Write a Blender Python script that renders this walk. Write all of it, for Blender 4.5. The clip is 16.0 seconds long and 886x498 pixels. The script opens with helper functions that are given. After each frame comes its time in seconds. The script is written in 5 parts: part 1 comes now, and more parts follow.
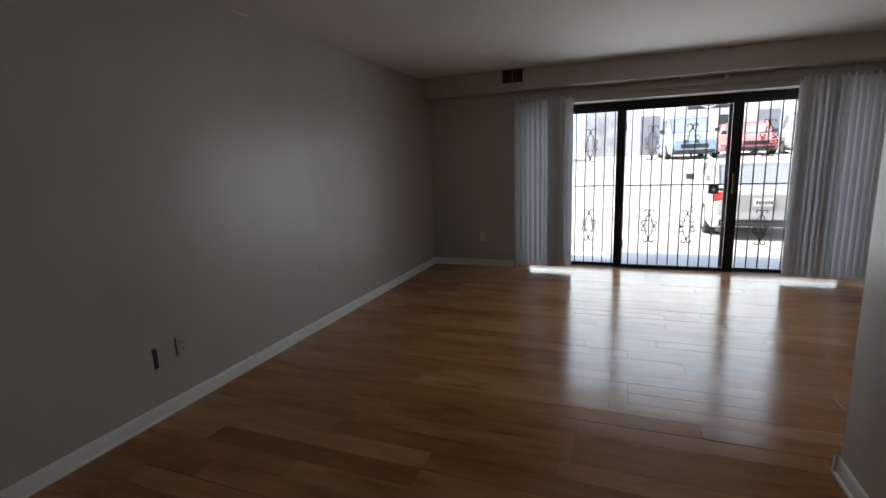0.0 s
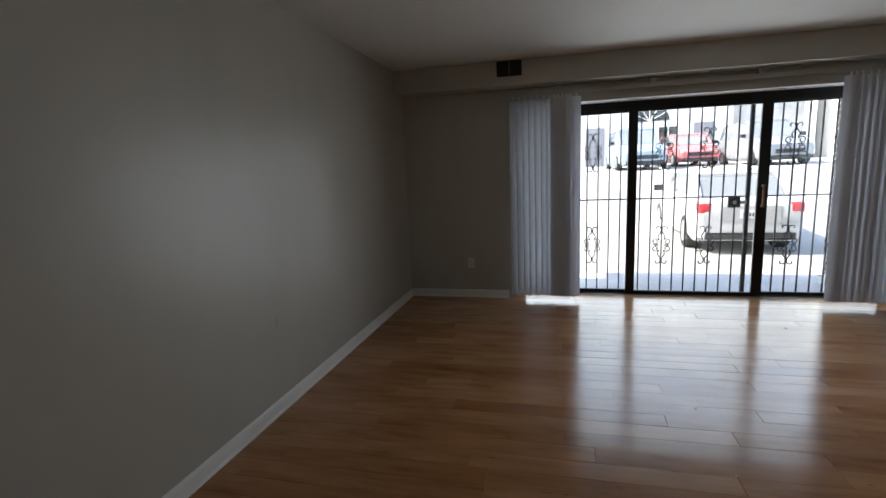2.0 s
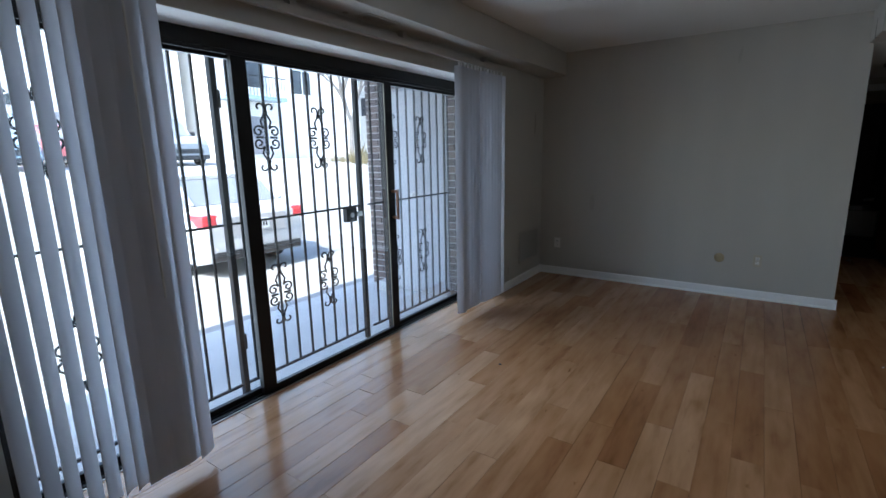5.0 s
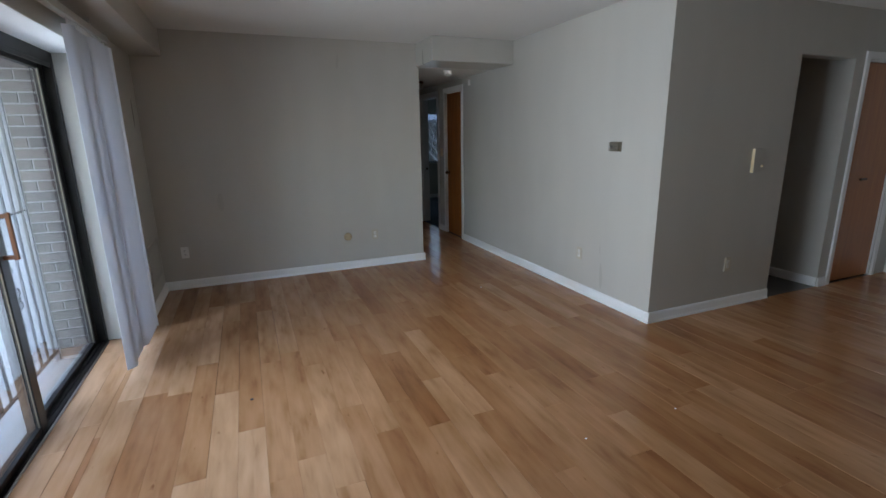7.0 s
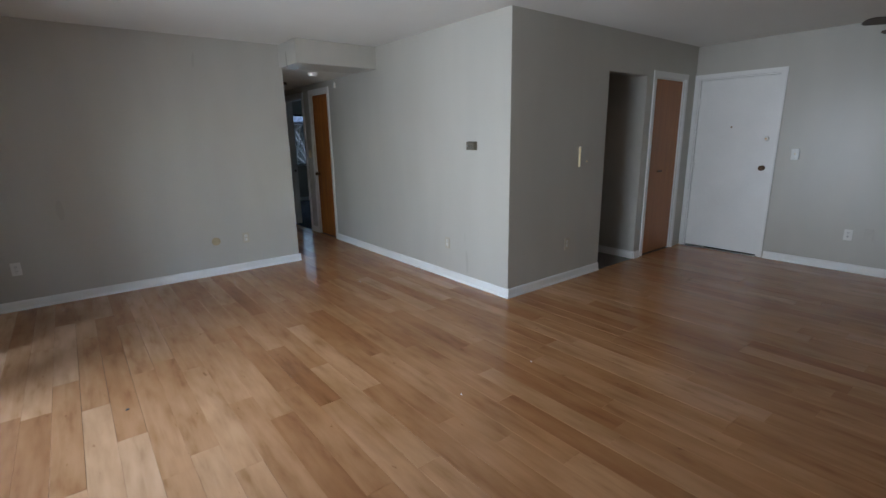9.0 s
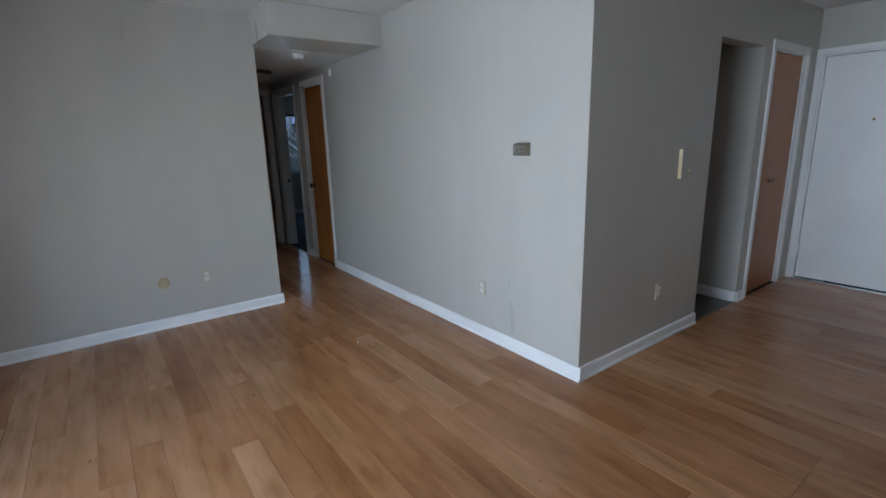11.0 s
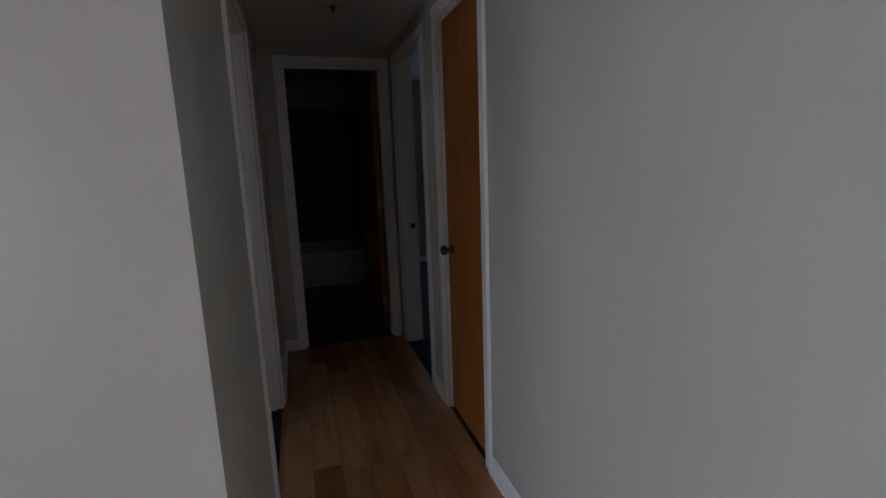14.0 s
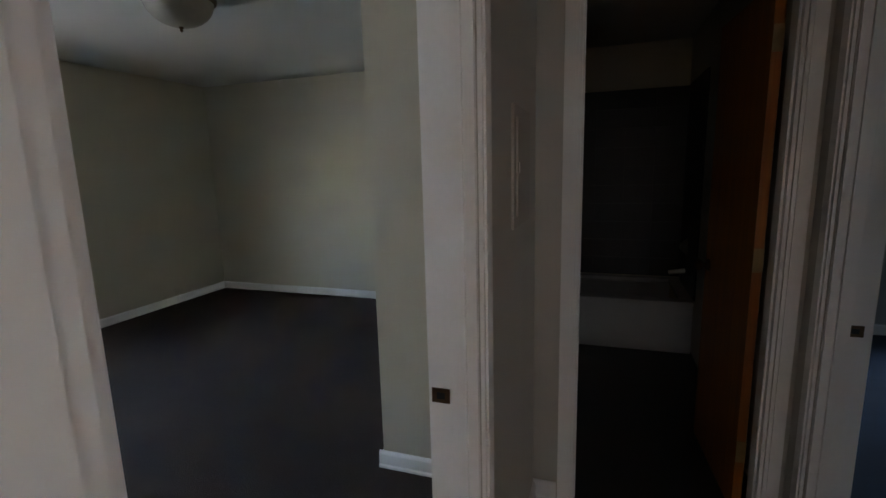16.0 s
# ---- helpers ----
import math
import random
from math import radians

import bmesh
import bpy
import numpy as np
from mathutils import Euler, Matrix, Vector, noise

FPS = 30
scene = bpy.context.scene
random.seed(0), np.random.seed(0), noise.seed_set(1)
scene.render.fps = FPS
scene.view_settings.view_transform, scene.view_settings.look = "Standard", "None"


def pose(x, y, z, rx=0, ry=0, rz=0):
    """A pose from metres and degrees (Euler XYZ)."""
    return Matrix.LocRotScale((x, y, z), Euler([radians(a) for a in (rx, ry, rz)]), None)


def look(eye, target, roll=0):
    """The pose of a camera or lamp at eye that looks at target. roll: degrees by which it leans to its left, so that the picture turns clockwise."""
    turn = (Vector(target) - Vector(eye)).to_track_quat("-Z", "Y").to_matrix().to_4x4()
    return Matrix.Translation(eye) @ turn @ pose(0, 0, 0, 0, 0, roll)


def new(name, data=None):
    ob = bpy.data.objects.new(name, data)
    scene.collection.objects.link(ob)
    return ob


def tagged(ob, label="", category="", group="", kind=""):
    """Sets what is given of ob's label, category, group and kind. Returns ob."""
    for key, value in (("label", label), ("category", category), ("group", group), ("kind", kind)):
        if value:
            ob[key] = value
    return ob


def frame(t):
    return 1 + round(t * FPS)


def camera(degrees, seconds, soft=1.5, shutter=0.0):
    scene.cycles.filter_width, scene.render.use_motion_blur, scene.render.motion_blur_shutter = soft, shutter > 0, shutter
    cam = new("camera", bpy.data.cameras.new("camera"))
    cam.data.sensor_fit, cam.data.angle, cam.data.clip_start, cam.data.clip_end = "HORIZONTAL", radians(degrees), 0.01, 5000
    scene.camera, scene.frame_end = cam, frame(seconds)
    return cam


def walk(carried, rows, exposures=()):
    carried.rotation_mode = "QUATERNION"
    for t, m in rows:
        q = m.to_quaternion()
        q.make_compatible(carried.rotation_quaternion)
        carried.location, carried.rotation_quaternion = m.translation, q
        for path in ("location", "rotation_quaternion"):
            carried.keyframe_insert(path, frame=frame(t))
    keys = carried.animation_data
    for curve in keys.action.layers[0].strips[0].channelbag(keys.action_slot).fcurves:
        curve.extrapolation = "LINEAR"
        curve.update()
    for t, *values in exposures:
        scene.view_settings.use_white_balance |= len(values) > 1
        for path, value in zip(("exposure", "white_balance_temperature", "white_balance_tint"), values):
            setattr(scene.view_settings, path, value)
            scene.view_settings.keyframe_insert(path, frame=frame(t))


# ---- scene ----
cam = camera(86.9, 16.0)
PATH = [
    (0, (2.445, 1.133, 1.413), (1.727, 2.963, 1.042), -2.1),
    (0.5, (2.341, 1.188, 1.389), (1.571, 2.999, 1.029), -2.2),
    (1, (2.165, 1.379, 1.397), (1.402, 3.194, 1.046), -2.2),
    (1.5, (1.957, 1.693, 1.419), (1.266, 3.538, 1.072), -2.4),
    (2, (1.622, 2.068, 1.407), (1.144, 3.982, 1.079), -2.4),
    (2.5, (1.324, 2.463, 1.386), (1.11, 4.426, 1.066), -2.0),
    (3, (1.084, 2.95, 1.407), (1.185, 4.918, 1.067), -1.8),
    (3.2, (1.035, 3.133, 1.385), (1.253, 5.091, 1.044), -1.6),
    (5.3, (0.793, 5.208, 1.425), (2.56, 6.048, 1.009), -1.2),
    (5.5, (0.795, 5.32, 1.413), (2.635, 5.981, 0.991), -1.3),
    (6, (0.792, 5.708, 1.419), (2.739, 5.803, 0.971), -1.4),
    (6.5, (0.827, 6.014, 1.449), (2.73, 5.624, 0.974), -1.3),
    (7, (0.786, 6.238, 1.471), (2.582, 5.498, 0.996), -1.0),
    (7.5, (0.639, 6.425, 1.468), (2.302, 5.42, 0.996), -0.8),
    (8, (0.515, 6.503, 1.458), (2.068, 5.335, 0.986), -0.8),
    (8.2, (0.486, 6.513, 1.473), (2.007, 5.305, 0.992), -0.9),
    (10.3, (1.125, 5.93, 1.398), (2.67, 4.745, 0.944), -1.3),
    (10.5, (1.29, 5.847, 1.434), (2.838, 4.666, 0.972), -1.5),
    (11, (1.782, 5.578, 1.432), (3.35, 4.426, 0.971), -1.6),
    (11.5, (2.322, 5.33, 1.418), (3.917, 4.212, 0.961), -1.6),
    (12, (2.825, 5.058, 1.422), (4.448, 3.98, 0.973), -1.5),
    (12.5, (3.363, 4.82, 1.416), (5.031, 3.805, 0.982), -1.5),
    (13, (3.938, 4.56, 1.392), (5.682, 3.674, 0.977), -1.5),
    (13.5, (4.507, 4.33, 1.36), (6.325, 3.59, 0.978), -2.0),
    (14, (5.027, 4.172, 1.365), (6.908, 3.597, 1.001), -2.0),
    (14.5, (5.455, 4.04, 1.38), (7.39, 3.66, 1.036), -2.4),
    (15, (5.962, 4.003, 1.402), (7.93, 3.897, 1.064), -2.1),
    (15.5, (6.384, 4.006, 1.414), (8.34, 4.264, 1.085), -1.7),
    (16, (6.729, 4.106, 1.43), (8.591, 4.749, 1.088), -1.5),
]

walk(cam, [(t, look(eye, target, roll)) for t, eye, target, roll in PATH],
     [(0.0, 2.58, 7600, 11), (2.25, 2.62, 7200, 11), (3.0, 2.42, 7000, 10), (5.5, 2.68, 6000, 8), (6.0, 2.78, 6100, 8), (6.5, 3.24, 6350, 10), (8.0, 3.6, 6500, 10), (10.5, 3.85, 6200, 10), (11.0, 3.75, 6020, 10), (12.5, 3.42, 5750, 8), (13.5, 3.34, 6050, 13),
      (14.5, 4.04, 6800, 22), (15.0, 4.7, 6700, 23), (15.5, 5.14, 6800, 18), (16.0, 5.25, 6800, 13)])

LIT = 0.15         # sky strength
SUN_DIR = Vector((0.72, 0.15, -0.78))

world = bpy.data.worlds.new("sky")
scene.world = world
world.use_nodes = True
wt = world.node_tree
sky = wt.nodes.new("ShaderNodeTexSky")
sky.sky_type = "NISHITA"
sky.sun_disc = False
sky.sun_elevation = math.asin(-SUN_DIR.normalized().z)
sky.sun_rotation = math.atan2(-SUN_DIR.x, -SUN_DIR.y)
wt.links.new(sky.outputs[0], wt.nodes["Background"].inputs[0])
wt.nodes["Background"].inputs[1].default_value = LIT

sun_data = bpy.data.lights.new("sun", "SUN")
sun_data.energy, sun_data.angle, sun_data.color = 2.5, radians(0.5), (1.0, 0.95, 0.88)
sun = new("sun", sun_data)
sun.matrix_world = Matrix.Translation((0, 0, 30)) @ SUN_DIR.to_track_quat("-Z", "Y").to_matrix().to_4x4()


def window_light(name, m, w, h, watts, colour, spread):
    """Daylight coming in through a window's opening; it shines along -z of m."""
    d = bpy.data.lights.new(name, "AREA")
    d.shape, d.size, d.size_y, d.energy, d.color = "RECTANGLE", w, h, watts, colour
    d.spread = radians(spread)
    ob = new(name, d)
    ob.matrix_world = m
    return ob


window_light("daylight", look((2.97, 7.448, 1.00), (2.97, 0, 1.04)), 3.55, 1.85, 6.6, (0.74, 0.87, 1.0), 128)
window_light("daylight_bedroom", look((7.4, 8.60, 1.42), (7.9, 4, 1.2)), 1.3, 1.05, 0.078, (0.97, 0.97, 0.97), 150)
window_light("daylight_far_bedroom", look((11.27, 1.92, 1.40), (6, 2.9, 1.1)), 0.95, 1.05, 0.15, (0.45, 0.70, 1.0), 150)


# ---------------------------------------------------------------- materials
def nodes_of(name):
    m = bpy.data.materials.new(name)
    m.use_nodes = True
    return m, m.node_tree, m.node_tree.nodes["Principled BSDF"]


def link(t, a, b):
    t.links.new(a, b)


def noise_tex(t, scale, detail=4.0, stretch=(1, 1, 1), rough=0.5):
    co = t.nodes.new("ShaderNodeTexCoord")
    mp = t.nodes.new("ShaderNodeMapping")
    mp.inputs["Scale"].default_value = stretch
    n = t.nodes.new("ShaderNodeTexNoise")
    n.inputs["Scale"].default_value, n.inputs["Detail"].default_value, n.inputs["Roughness"].default_value = scale, detail, rough
    link(t, co.outputs["Object"], mp.inputs[0])
    link(t, mp.outputs[0], n.inputs[0])
    return n.outputs[0]


def ramp(t, src, stops):
    r = t.nodes.new("ShaderNodeValToRGB")
    el = r.color_ramp.elements
    while len(el) < len(stops):
        el.new(0.5)
    for e, (p, c) in zip(el, stops):
        e.position, e.color = p, (*c, 1)
    link(t, src, r.inputs[0])
    return r.outputs[0]


def mixed(t, mode, fac, a, b):
    m = t.nodes.new("ShaderNodeMix")
    m.data_type, m.blend_type = "RGBA", mode
    for value, socket in ((fac, m.inputs[0]), (a, m.inputs[6]), (b, m.inputs[7])):
        if isinstance(value, (int, float)):
            socket.default_value = value
        elif isinstance(value, tuple):
            socket.default_value = (*value, 1)
        else:
            link(t, value, socket)
    return m.outputs[2]


def bumped(t, bsdf, src, strength, distance=0.002):
    b = t.nodes.new("ShaderNodeBump")
    b.inputs["Strength"].default_value, b.inputs["Distance"].default_value = strength, distance
    link(t, src, b.inputs["Height"])
    link(t, b.outputs[0], bsdf.inputs["Normal"])


def ranged(t, src, lo, hi):
    r = t.nodes.new("ShaderNodeMapRange")
    r.inputs["To Min"].default_value, r.inputs["To Max"].default_value = lo, hi
    link(t, src, r.inputs[0])
    return r.outputs[0]


def surface(name, colour, rough=0.5, vary=0.12, big=1.3, fine=40.0, bump=0.15, metal=0.0, stretch=(1, 1, 1), rough_vary=0.1, depth=0.001):
    m, t, b = nodes_of(name)
    lo = tuple(c * (1 - vary) for c in colour)
    hi = tuple(min(c * (1 + vary), 1) for c in colour)
    n1, n2 = noise_tex(t, big, 5, stretch), noise_tex(t, fine, 4, stretch)
    c1 = ramp(t, n1, ((0.3, lo), (0.7, hi)))
    c2 = ramp(t, n2, ((0.3, (1 - vary * 0.6,) * 3), (0.7, (1, 1, 1))))
    link(t, mixed(t, "MULTIPLY", 1.0, c1, c2), b.inputs["Base Color"])
    link(t, ranged(t, n1, rough - rough_vary, rough + rough_vary), b.inputs["Roughness"])
    b.inputs["Metallic"].default_value = metal
    if bump:
        bumped(t, b, n2, bump, depth)
    return m


def wood_floor(name):
    m, t, b = nodes_of(name)
    rnd = t.nodes.new("ShaderNodeObjectInfo").outputs["Random"]
    geo = t.nodes.new("ShaderNodeNewGeometry").outputs["Position"]
    off = t.nodes.new("ShaderNodeVectorMath")
    off.operation = "MULTIPLY_ADD"
    comb = t.nodes.new("ShaderNodeCombineXYZ")
    for k in range(3):
        link(t, rnd, comb.inputs[k])
    link(t, comb.outputs[0], off.inputs[0])
    off.inputs[1].default_value = (17.0, 31.0, 5.0)
    link(t, geo, off.inputs[2])
    mp = t.nodes.new("ShaderNodeMapping")
    mp.inputs["Scale"].default_value = (0.75, 9.0, 1.0)
    link(t, off.outputs[0], mp.inputs[0])
    grain = t.nodes.new("ShaderNodeTexNoise")
    grain.inputs["Scale"].default_value, grain.inputs["Detail"].default_value, grain.inputs["Distortion"].default_value = 3.0, 6.0, 0.6
    link(t, mp.outputs[0], grain.inputs[0])
    mp2 = t.nodes.new("ShaderNodeMapping")
    mp2.inputs["Scale"].default_value = (1.5, 7.0, 1.0)
    link(t, off.outputs[0], mp2.inputs[0])
    cloud = t.nodes.new("ShaderNodeTexNoise")
    cloud.inputs["Scale"].default_value, cloud.inputs["Detail"].default_value = 2.0, 3.0
    link(t, mp2.outputs[0], cloud.inputs[0])
    tone = ramp(t, rnd, ((0.0, (0.36, 0.153, 0.059)), (0.12, (0.42, 0.189, 0.076)), (0.40, (0.475, 0.228, 0.099)), (0.80, (0.52, 0.262, 0.120)), (1.0, (0.575, 0.310, 0.155))))
    shade = ramp(t, grain.outputs[0], ((0.25, (0.86, 0.83, 0.79)), (0.46, (0.97, 0.965, 0.955)), (0.75, (1.04, 1.04, 1.04))))
    cl = ramp(t, cloud.outputs[0], ((0.28, (0.66, 0.59, 0.51)), (0.42, (0.89, 0.865, 0.83)), (0.65, (1.06, 1.07, 1.09))))
    c = mixed(t, "MULTIPLY", 1.0, tone, shade)
    c = mixed(t, "MULTIPLY", 0.9, c, cl)
    mp3 = t.nodes.new("ShaderNodeMapping")
    mp3.inputs["Scale"].default_value = (1.0, 2.6, 1.0)
    link(t, off.outputs[0], mp3.inputs[0])
    fleck = t.nodes.new("ShaderNodeTexNoise")
    fleck.inputs["Scale"].default_value, fleck.inputs["Detail"].default_value = 11.0, 2.5
    link(t, mp3.outputs[0], fleck.inputs[0])
    c = mixed(t, "MULTIPLY", 1.0, c, ramp(t, fleck.outputs[0], ((0.71, (1.0, 1.0, 1.0)), (0.79, (0.58, 0.50, 0.42)))))
    mp4 = t.nodes.new("ShaderNodeMapping")
    mp4.inputs["Scale"].default_value = (0.55, 1.5, 1.0)
    link(t, geo, mp4.inputs[0])
    stain = t.nodes.new("ShaderNodeTexNoise")
    stain.inputs["Scale"].default_value, stain.inputs["Detail"].default_value = 1.6, 4.0
    link(t, mp4.outputs[0], stain.inputs[0])
    c = mixed(t, "MULTIPLY", 1.0, c, ramp(t, stain.outputs[0], ((0.32, (0.80, 0.755, 0.70)), (0.52, (0.98, 0.97, 0.96)), (0.70, (1.07, 1.08, 1.10)))))
    # Towards the window: sun bleaching, with cool daylight also tinted into the colour.
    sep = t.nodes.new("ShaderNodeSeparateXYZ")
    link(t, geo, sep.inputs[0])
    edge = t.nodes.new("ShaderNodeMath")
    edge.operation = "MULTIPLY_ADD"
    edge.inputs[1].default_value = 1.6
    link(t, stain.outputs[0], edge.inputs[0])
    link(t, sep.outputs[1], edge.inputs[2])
    bleach_daylight = t.nodes.new("ShaderNodeMapRange")
    bleach_daylight.inputs["From Min"].default_value, bleach_daylight.inputs["From Max"].default_value = 5.6, 7.6
    bleach_daylight.inputs["To Min"].default_value, bleach_daylight.inputs["To Max"].default_value = 0.0, 0.70
    link(t, edge.outputs[0], bleach_daylight.inputs[0])
    c = mixed(t, "MIX", bleach_daylight.outputs[0], c, mixed(t, "MULTIPLY", 1.0, c, (0.93, 1.13, 1.50)))
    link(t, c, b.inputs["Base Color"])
    wear = t.nodes.new("ShaderNodeTexNoise")
    wear.inputs["Scale"].default_value, wear.inputs["Detail"].default_value = 2.2, 5.0
    link(t, geo, wear.inputs[0])
    link(t, ranged(t, wear.outputs[0], 0.13, 0.235), b.inputs["Roughness"])
    b.inputs["Specular IOR Level"].default_value = 0.36
    wav = t.nodes.new("ShaderNodeTexNoise")
    wav.inputs["Scale"].default_value, wav.inputs["Detail"].default_value = 9.0, 2.0
    link(t, geo, wav.inputs[0])
    add = t.nodes.new("ShaderNodeMath")
    add.operation = "MULTIPLY_ADD"
    add.inputs[1].default_value = 0.25
    link(t, grain.outputs[0], add.inputs[0])
    link(t, wav.outputs[0], add.inputs[2])
    bumped(t, b, add.outputs[0], 0.10, 0.004)
    return m


def door_wood(name, tone=1.0, hues=((0.27, 0.078, 0.013), (0.36, 0.115, 0.020), (0.46, 0.170, 0.035))):
    m, t, b = nodes_of(name)
    grain = noise_tex(t, 2.4, 7, (14.0, 14.0, 0.7), 0.6)
    fine = noise_tex(t, 30.0, 4, (6.0, 6.0, 0.35))
    c = ramp(t, grain, [(p, tuple(v * tone for v in h)) for p, h in zip((0.3, 0.5, 0.72), hues)])
    f = ramp(t, fine, ((0.3, (0.9, 0.89, 0.87)), (0.6, (1, 1, 1))))
    link(t, mixed(t, "MULTIPLY", 1.0, c, f), b.inputs["Base Color"])
    link(t, ranged(t, grain, 0.32, 0.48), b.inputs["Roughness"])
    bumped(t, b, fine, 0.12, 0.001)
    return m


def rolled_paint(name, colour):
    """Roller-applied satin wall paint: faint upright lap marks in sheen and relief over a fine stipple."""
    m, t, b = nodes_of(name)
    laps = noise_tex(t, 5.0, 1.0, (1.0, 1.0, 0.22), 0.4)
    patch = noise_tex(t, 0.9, 4)
    stipple = noise_tex(t, 130.0, 3)
    c1 = ramp(t, laps, ((0.32, tuple(c * 0.975 for c in colour)), (0.68, tuple(c * 1.015 for c in colour))))
    c2 = ramp(t, patch, ((0.3, (0.96, 0.96, 0.955)), (0.7, (1.0, 1.0, 1.0))))
    link(t, mixed(t, "MULTIPLY", 1.0, c1, c2), b.inputs["Base Color"])
    link(t, ranged(t, laps, 0.24, 0.40), b.inputs["Roughness"])
    low = t.nodes.new("ShaderNodeBump")
    low.inputs["Strength"].default_value, low.inputs["Distance"].default_value = 0.3, 0.004
    link(t, laps, low.inputs["Height"])
    fine = t.nodes.new("ShaderNodeBump")
    fine.inputs["Strength"].default_value, fine.inputs["Distance"].default_value = 0.10, 0.0006
    link(t, stipple, fine.inputs["Height"])
    link(t, low.outputs[0], fine.inputs["Normal"])
    link(t, fine.outputs[0], b.inputs["Normal"])
    return m


def glass_pane(name, tint=(0.93, 0.96, 0.98)):
    m, t, b = nodes_of(name)
    t.nodes.remove(b)
    tr = t.nodes.new("ShaderNodeBsdfTransparent")
    tr.inputs[0].default_value = (*tint, 1)
    gl = t.nodes.new("ShaderNodeBsdfGlossy")
    gl.inputs["Roughness"].default_value = 0.02
    lw = t.nodes.new("ShaderNodeLayerWeight")
    lw.inputs[0].default_value = 0.5
    pw = t.nodes.new("ShaderNodeMath")
    pw.operation = "POWER"
    pw.inputs[1].default_value = 3.0
    link(t, lw.outputs["Facing"], pw.inputs[0])
    mx = t.nodes.new("ShaderNodeMixShader")
    link(t, ranged(t, pw.outputs[0], 0.06, 0.9), mx.inputs[0])
    link(t, tr.outputs[0], mx.inputs[1])
    link(t, gl.outputs[0], mx.inputs[2])
    link(t, mx.outputs[0], t.nodes["Material Output"].inputs[0])
    return m


def brick_mat(name):
    m, t, b = nodes_of(name)
    rnd = t.nodes.new("ShaderNodeObjectInfo").outputs["Random"]
    c = ramp(t, rnd, ((0.0, (0.11, 0.09, 0.09)), (0.5, (0.15, 0.12, 0.115)), (1.0, (0.21, 0.16, 0.14))))
    n = noise_tex(t, 45.0, 5)
    link(t, mixed(t, "MULTIPLY", 1.0, c, ramp(t, n, ((0.3, (0.7, 0.7, 0.7)), (0.7, (1.1, 1.1, 1.1))))), b.inputs["Base Color"])
    b.inputs["Roughness"].default_value = 0.85
    bumped(t, b, n, 0.4, 0.003)
    return m


WALL = rolled_paint("greige_wall_paint", (0.52, 0.498, 0.450))
CEIL = surface("ceiling_paint", (0.74, 0.73, 0.70), 0.8, 0.03, 1.1, 120.0, 0.25, depth=0.0008)
TRIM = surface("white_trim_paint", (0.87, 0.865, 0.85), 0.38, 0.04, 2.0, 60.0, 0.08, depth=0.0005)
BEDWALL = surface("cream_wall_paint", (0.56, 0.52, 0.41), 0.6, 0.03, 0.9, 90.0, 0.12, depth=0.0006)
PLATE = surface("almond_plate", (0.52, 0.47, 0.37), 0.4, 0.05, 8.0, 80.0, 0.05)
PAINTED = surface("overpainted_plate", (0.50, 0.475, 0.43), 0.45, 0.04, 8.0, 80.0, 0.08)
TAN_PLATE = surface("tan_plastic", (0.44, 0.35, 0.21), 0.4, 0.08, 10.0, 80.0, 0.05)
CREAM = surface("cream_plastic", (0.76, 0.63, 0.40), 0.4, 0.06, 10.0, 80.0, 0.05)
WHITE_PL = surface("white_plastic", (0.78, 0.77, 0.74), 0.35, 0.03, 8.0, 80.0, 0.03)
DARK_SLOT = surface("dark_slot", (0.02, 0.02, 0.02), 0.6, 0.1, 8.0, 60.0, 0.0)
BRONZE = surface("dark_bronze_aluminium", (0.018, 0.016, 0.015), 0.38, 0.2, 3.0, 50.0, 0.06, 0.6)
IRON = surface("black_wrought_iron", (0.012, 0.012, 0.013), 0.5, 0.25, 6.0, 90.0, 0.3, 0.3)
STEEL = surface("brushed_steel", (0.55, 0.53, 0.50), 0.32, 0.08, 6.0, 60.0, 0.05, 1.0)
BRASS = surface("aged_brass", (0.42, 0.27, 0.13), 0.35, 0.2, 14.0, 60.0, 0.08, 1.0)
DARK_BRASS = surface("dark_aged_bronze", (0.16, 0.10, 0.06), 0.38, 0.2, 14.0, 60.0, 0.08, 1.0)
FACE_METAL = surface("brushed_pewter", (0.36, 0.33, 0.28), 0.42, 0.1, 8.0, 70.0, 0.05, 0.8)
TAN_METAL = surface("tan_anodised_metal", (0.24, 0.21, 0.16), 0.4, 0.08, 8.0, 60.0, 0.04, 0.7)
PULL_WOOD = door_wood("pull_wood", 0.55)
VANE = surface("vinyl_vane", (0.66, 0.66, 0.67), 0.45, 0.03, 2.0, 30.0, 0.05, stretch=(1, 1, 0.1))
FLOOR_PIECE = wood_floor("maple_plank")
SUBFLOOR = surface("plank_joint", (0.05, 0.03, 0.018), 0.8, 0.15, 4.0, 40.0, 0.1)
DOOR_WOOD = door_wood("orange_birch_door")
# Door wood again, lightened to put daylight into its colour.
DAYLIT_DOOR = door_wood("daylit_birch_door", 1.0, ((0.37, 0.130, 0.034), (0.42, 0.156, 0.043), (0.47, 0.186, 0.056)))
CARPET_A = surface("dark_brown_carpet", (0.046, 0.030, 0.021), 0.97, 0.3, 1.6, 160.0, 1.0, depth=0.006)
CARPET_B = surface("slate_carpet", (0.040, 0.045, 0.055), 0.97, 0.3, 1.6, 160.0, 1.0, depth=0.006)
BATH_FLOOR = surface("dark_bath_tile", (0.05, 0.045, 0.042), 0.4, 0.2, 3.0, 40.0, 0.1)
BATH_TILE = surface("dark_surround_tile", (0.034, 0.029, 0.030), 0.42, 0.2, 2.0, 40.0, 0.05)
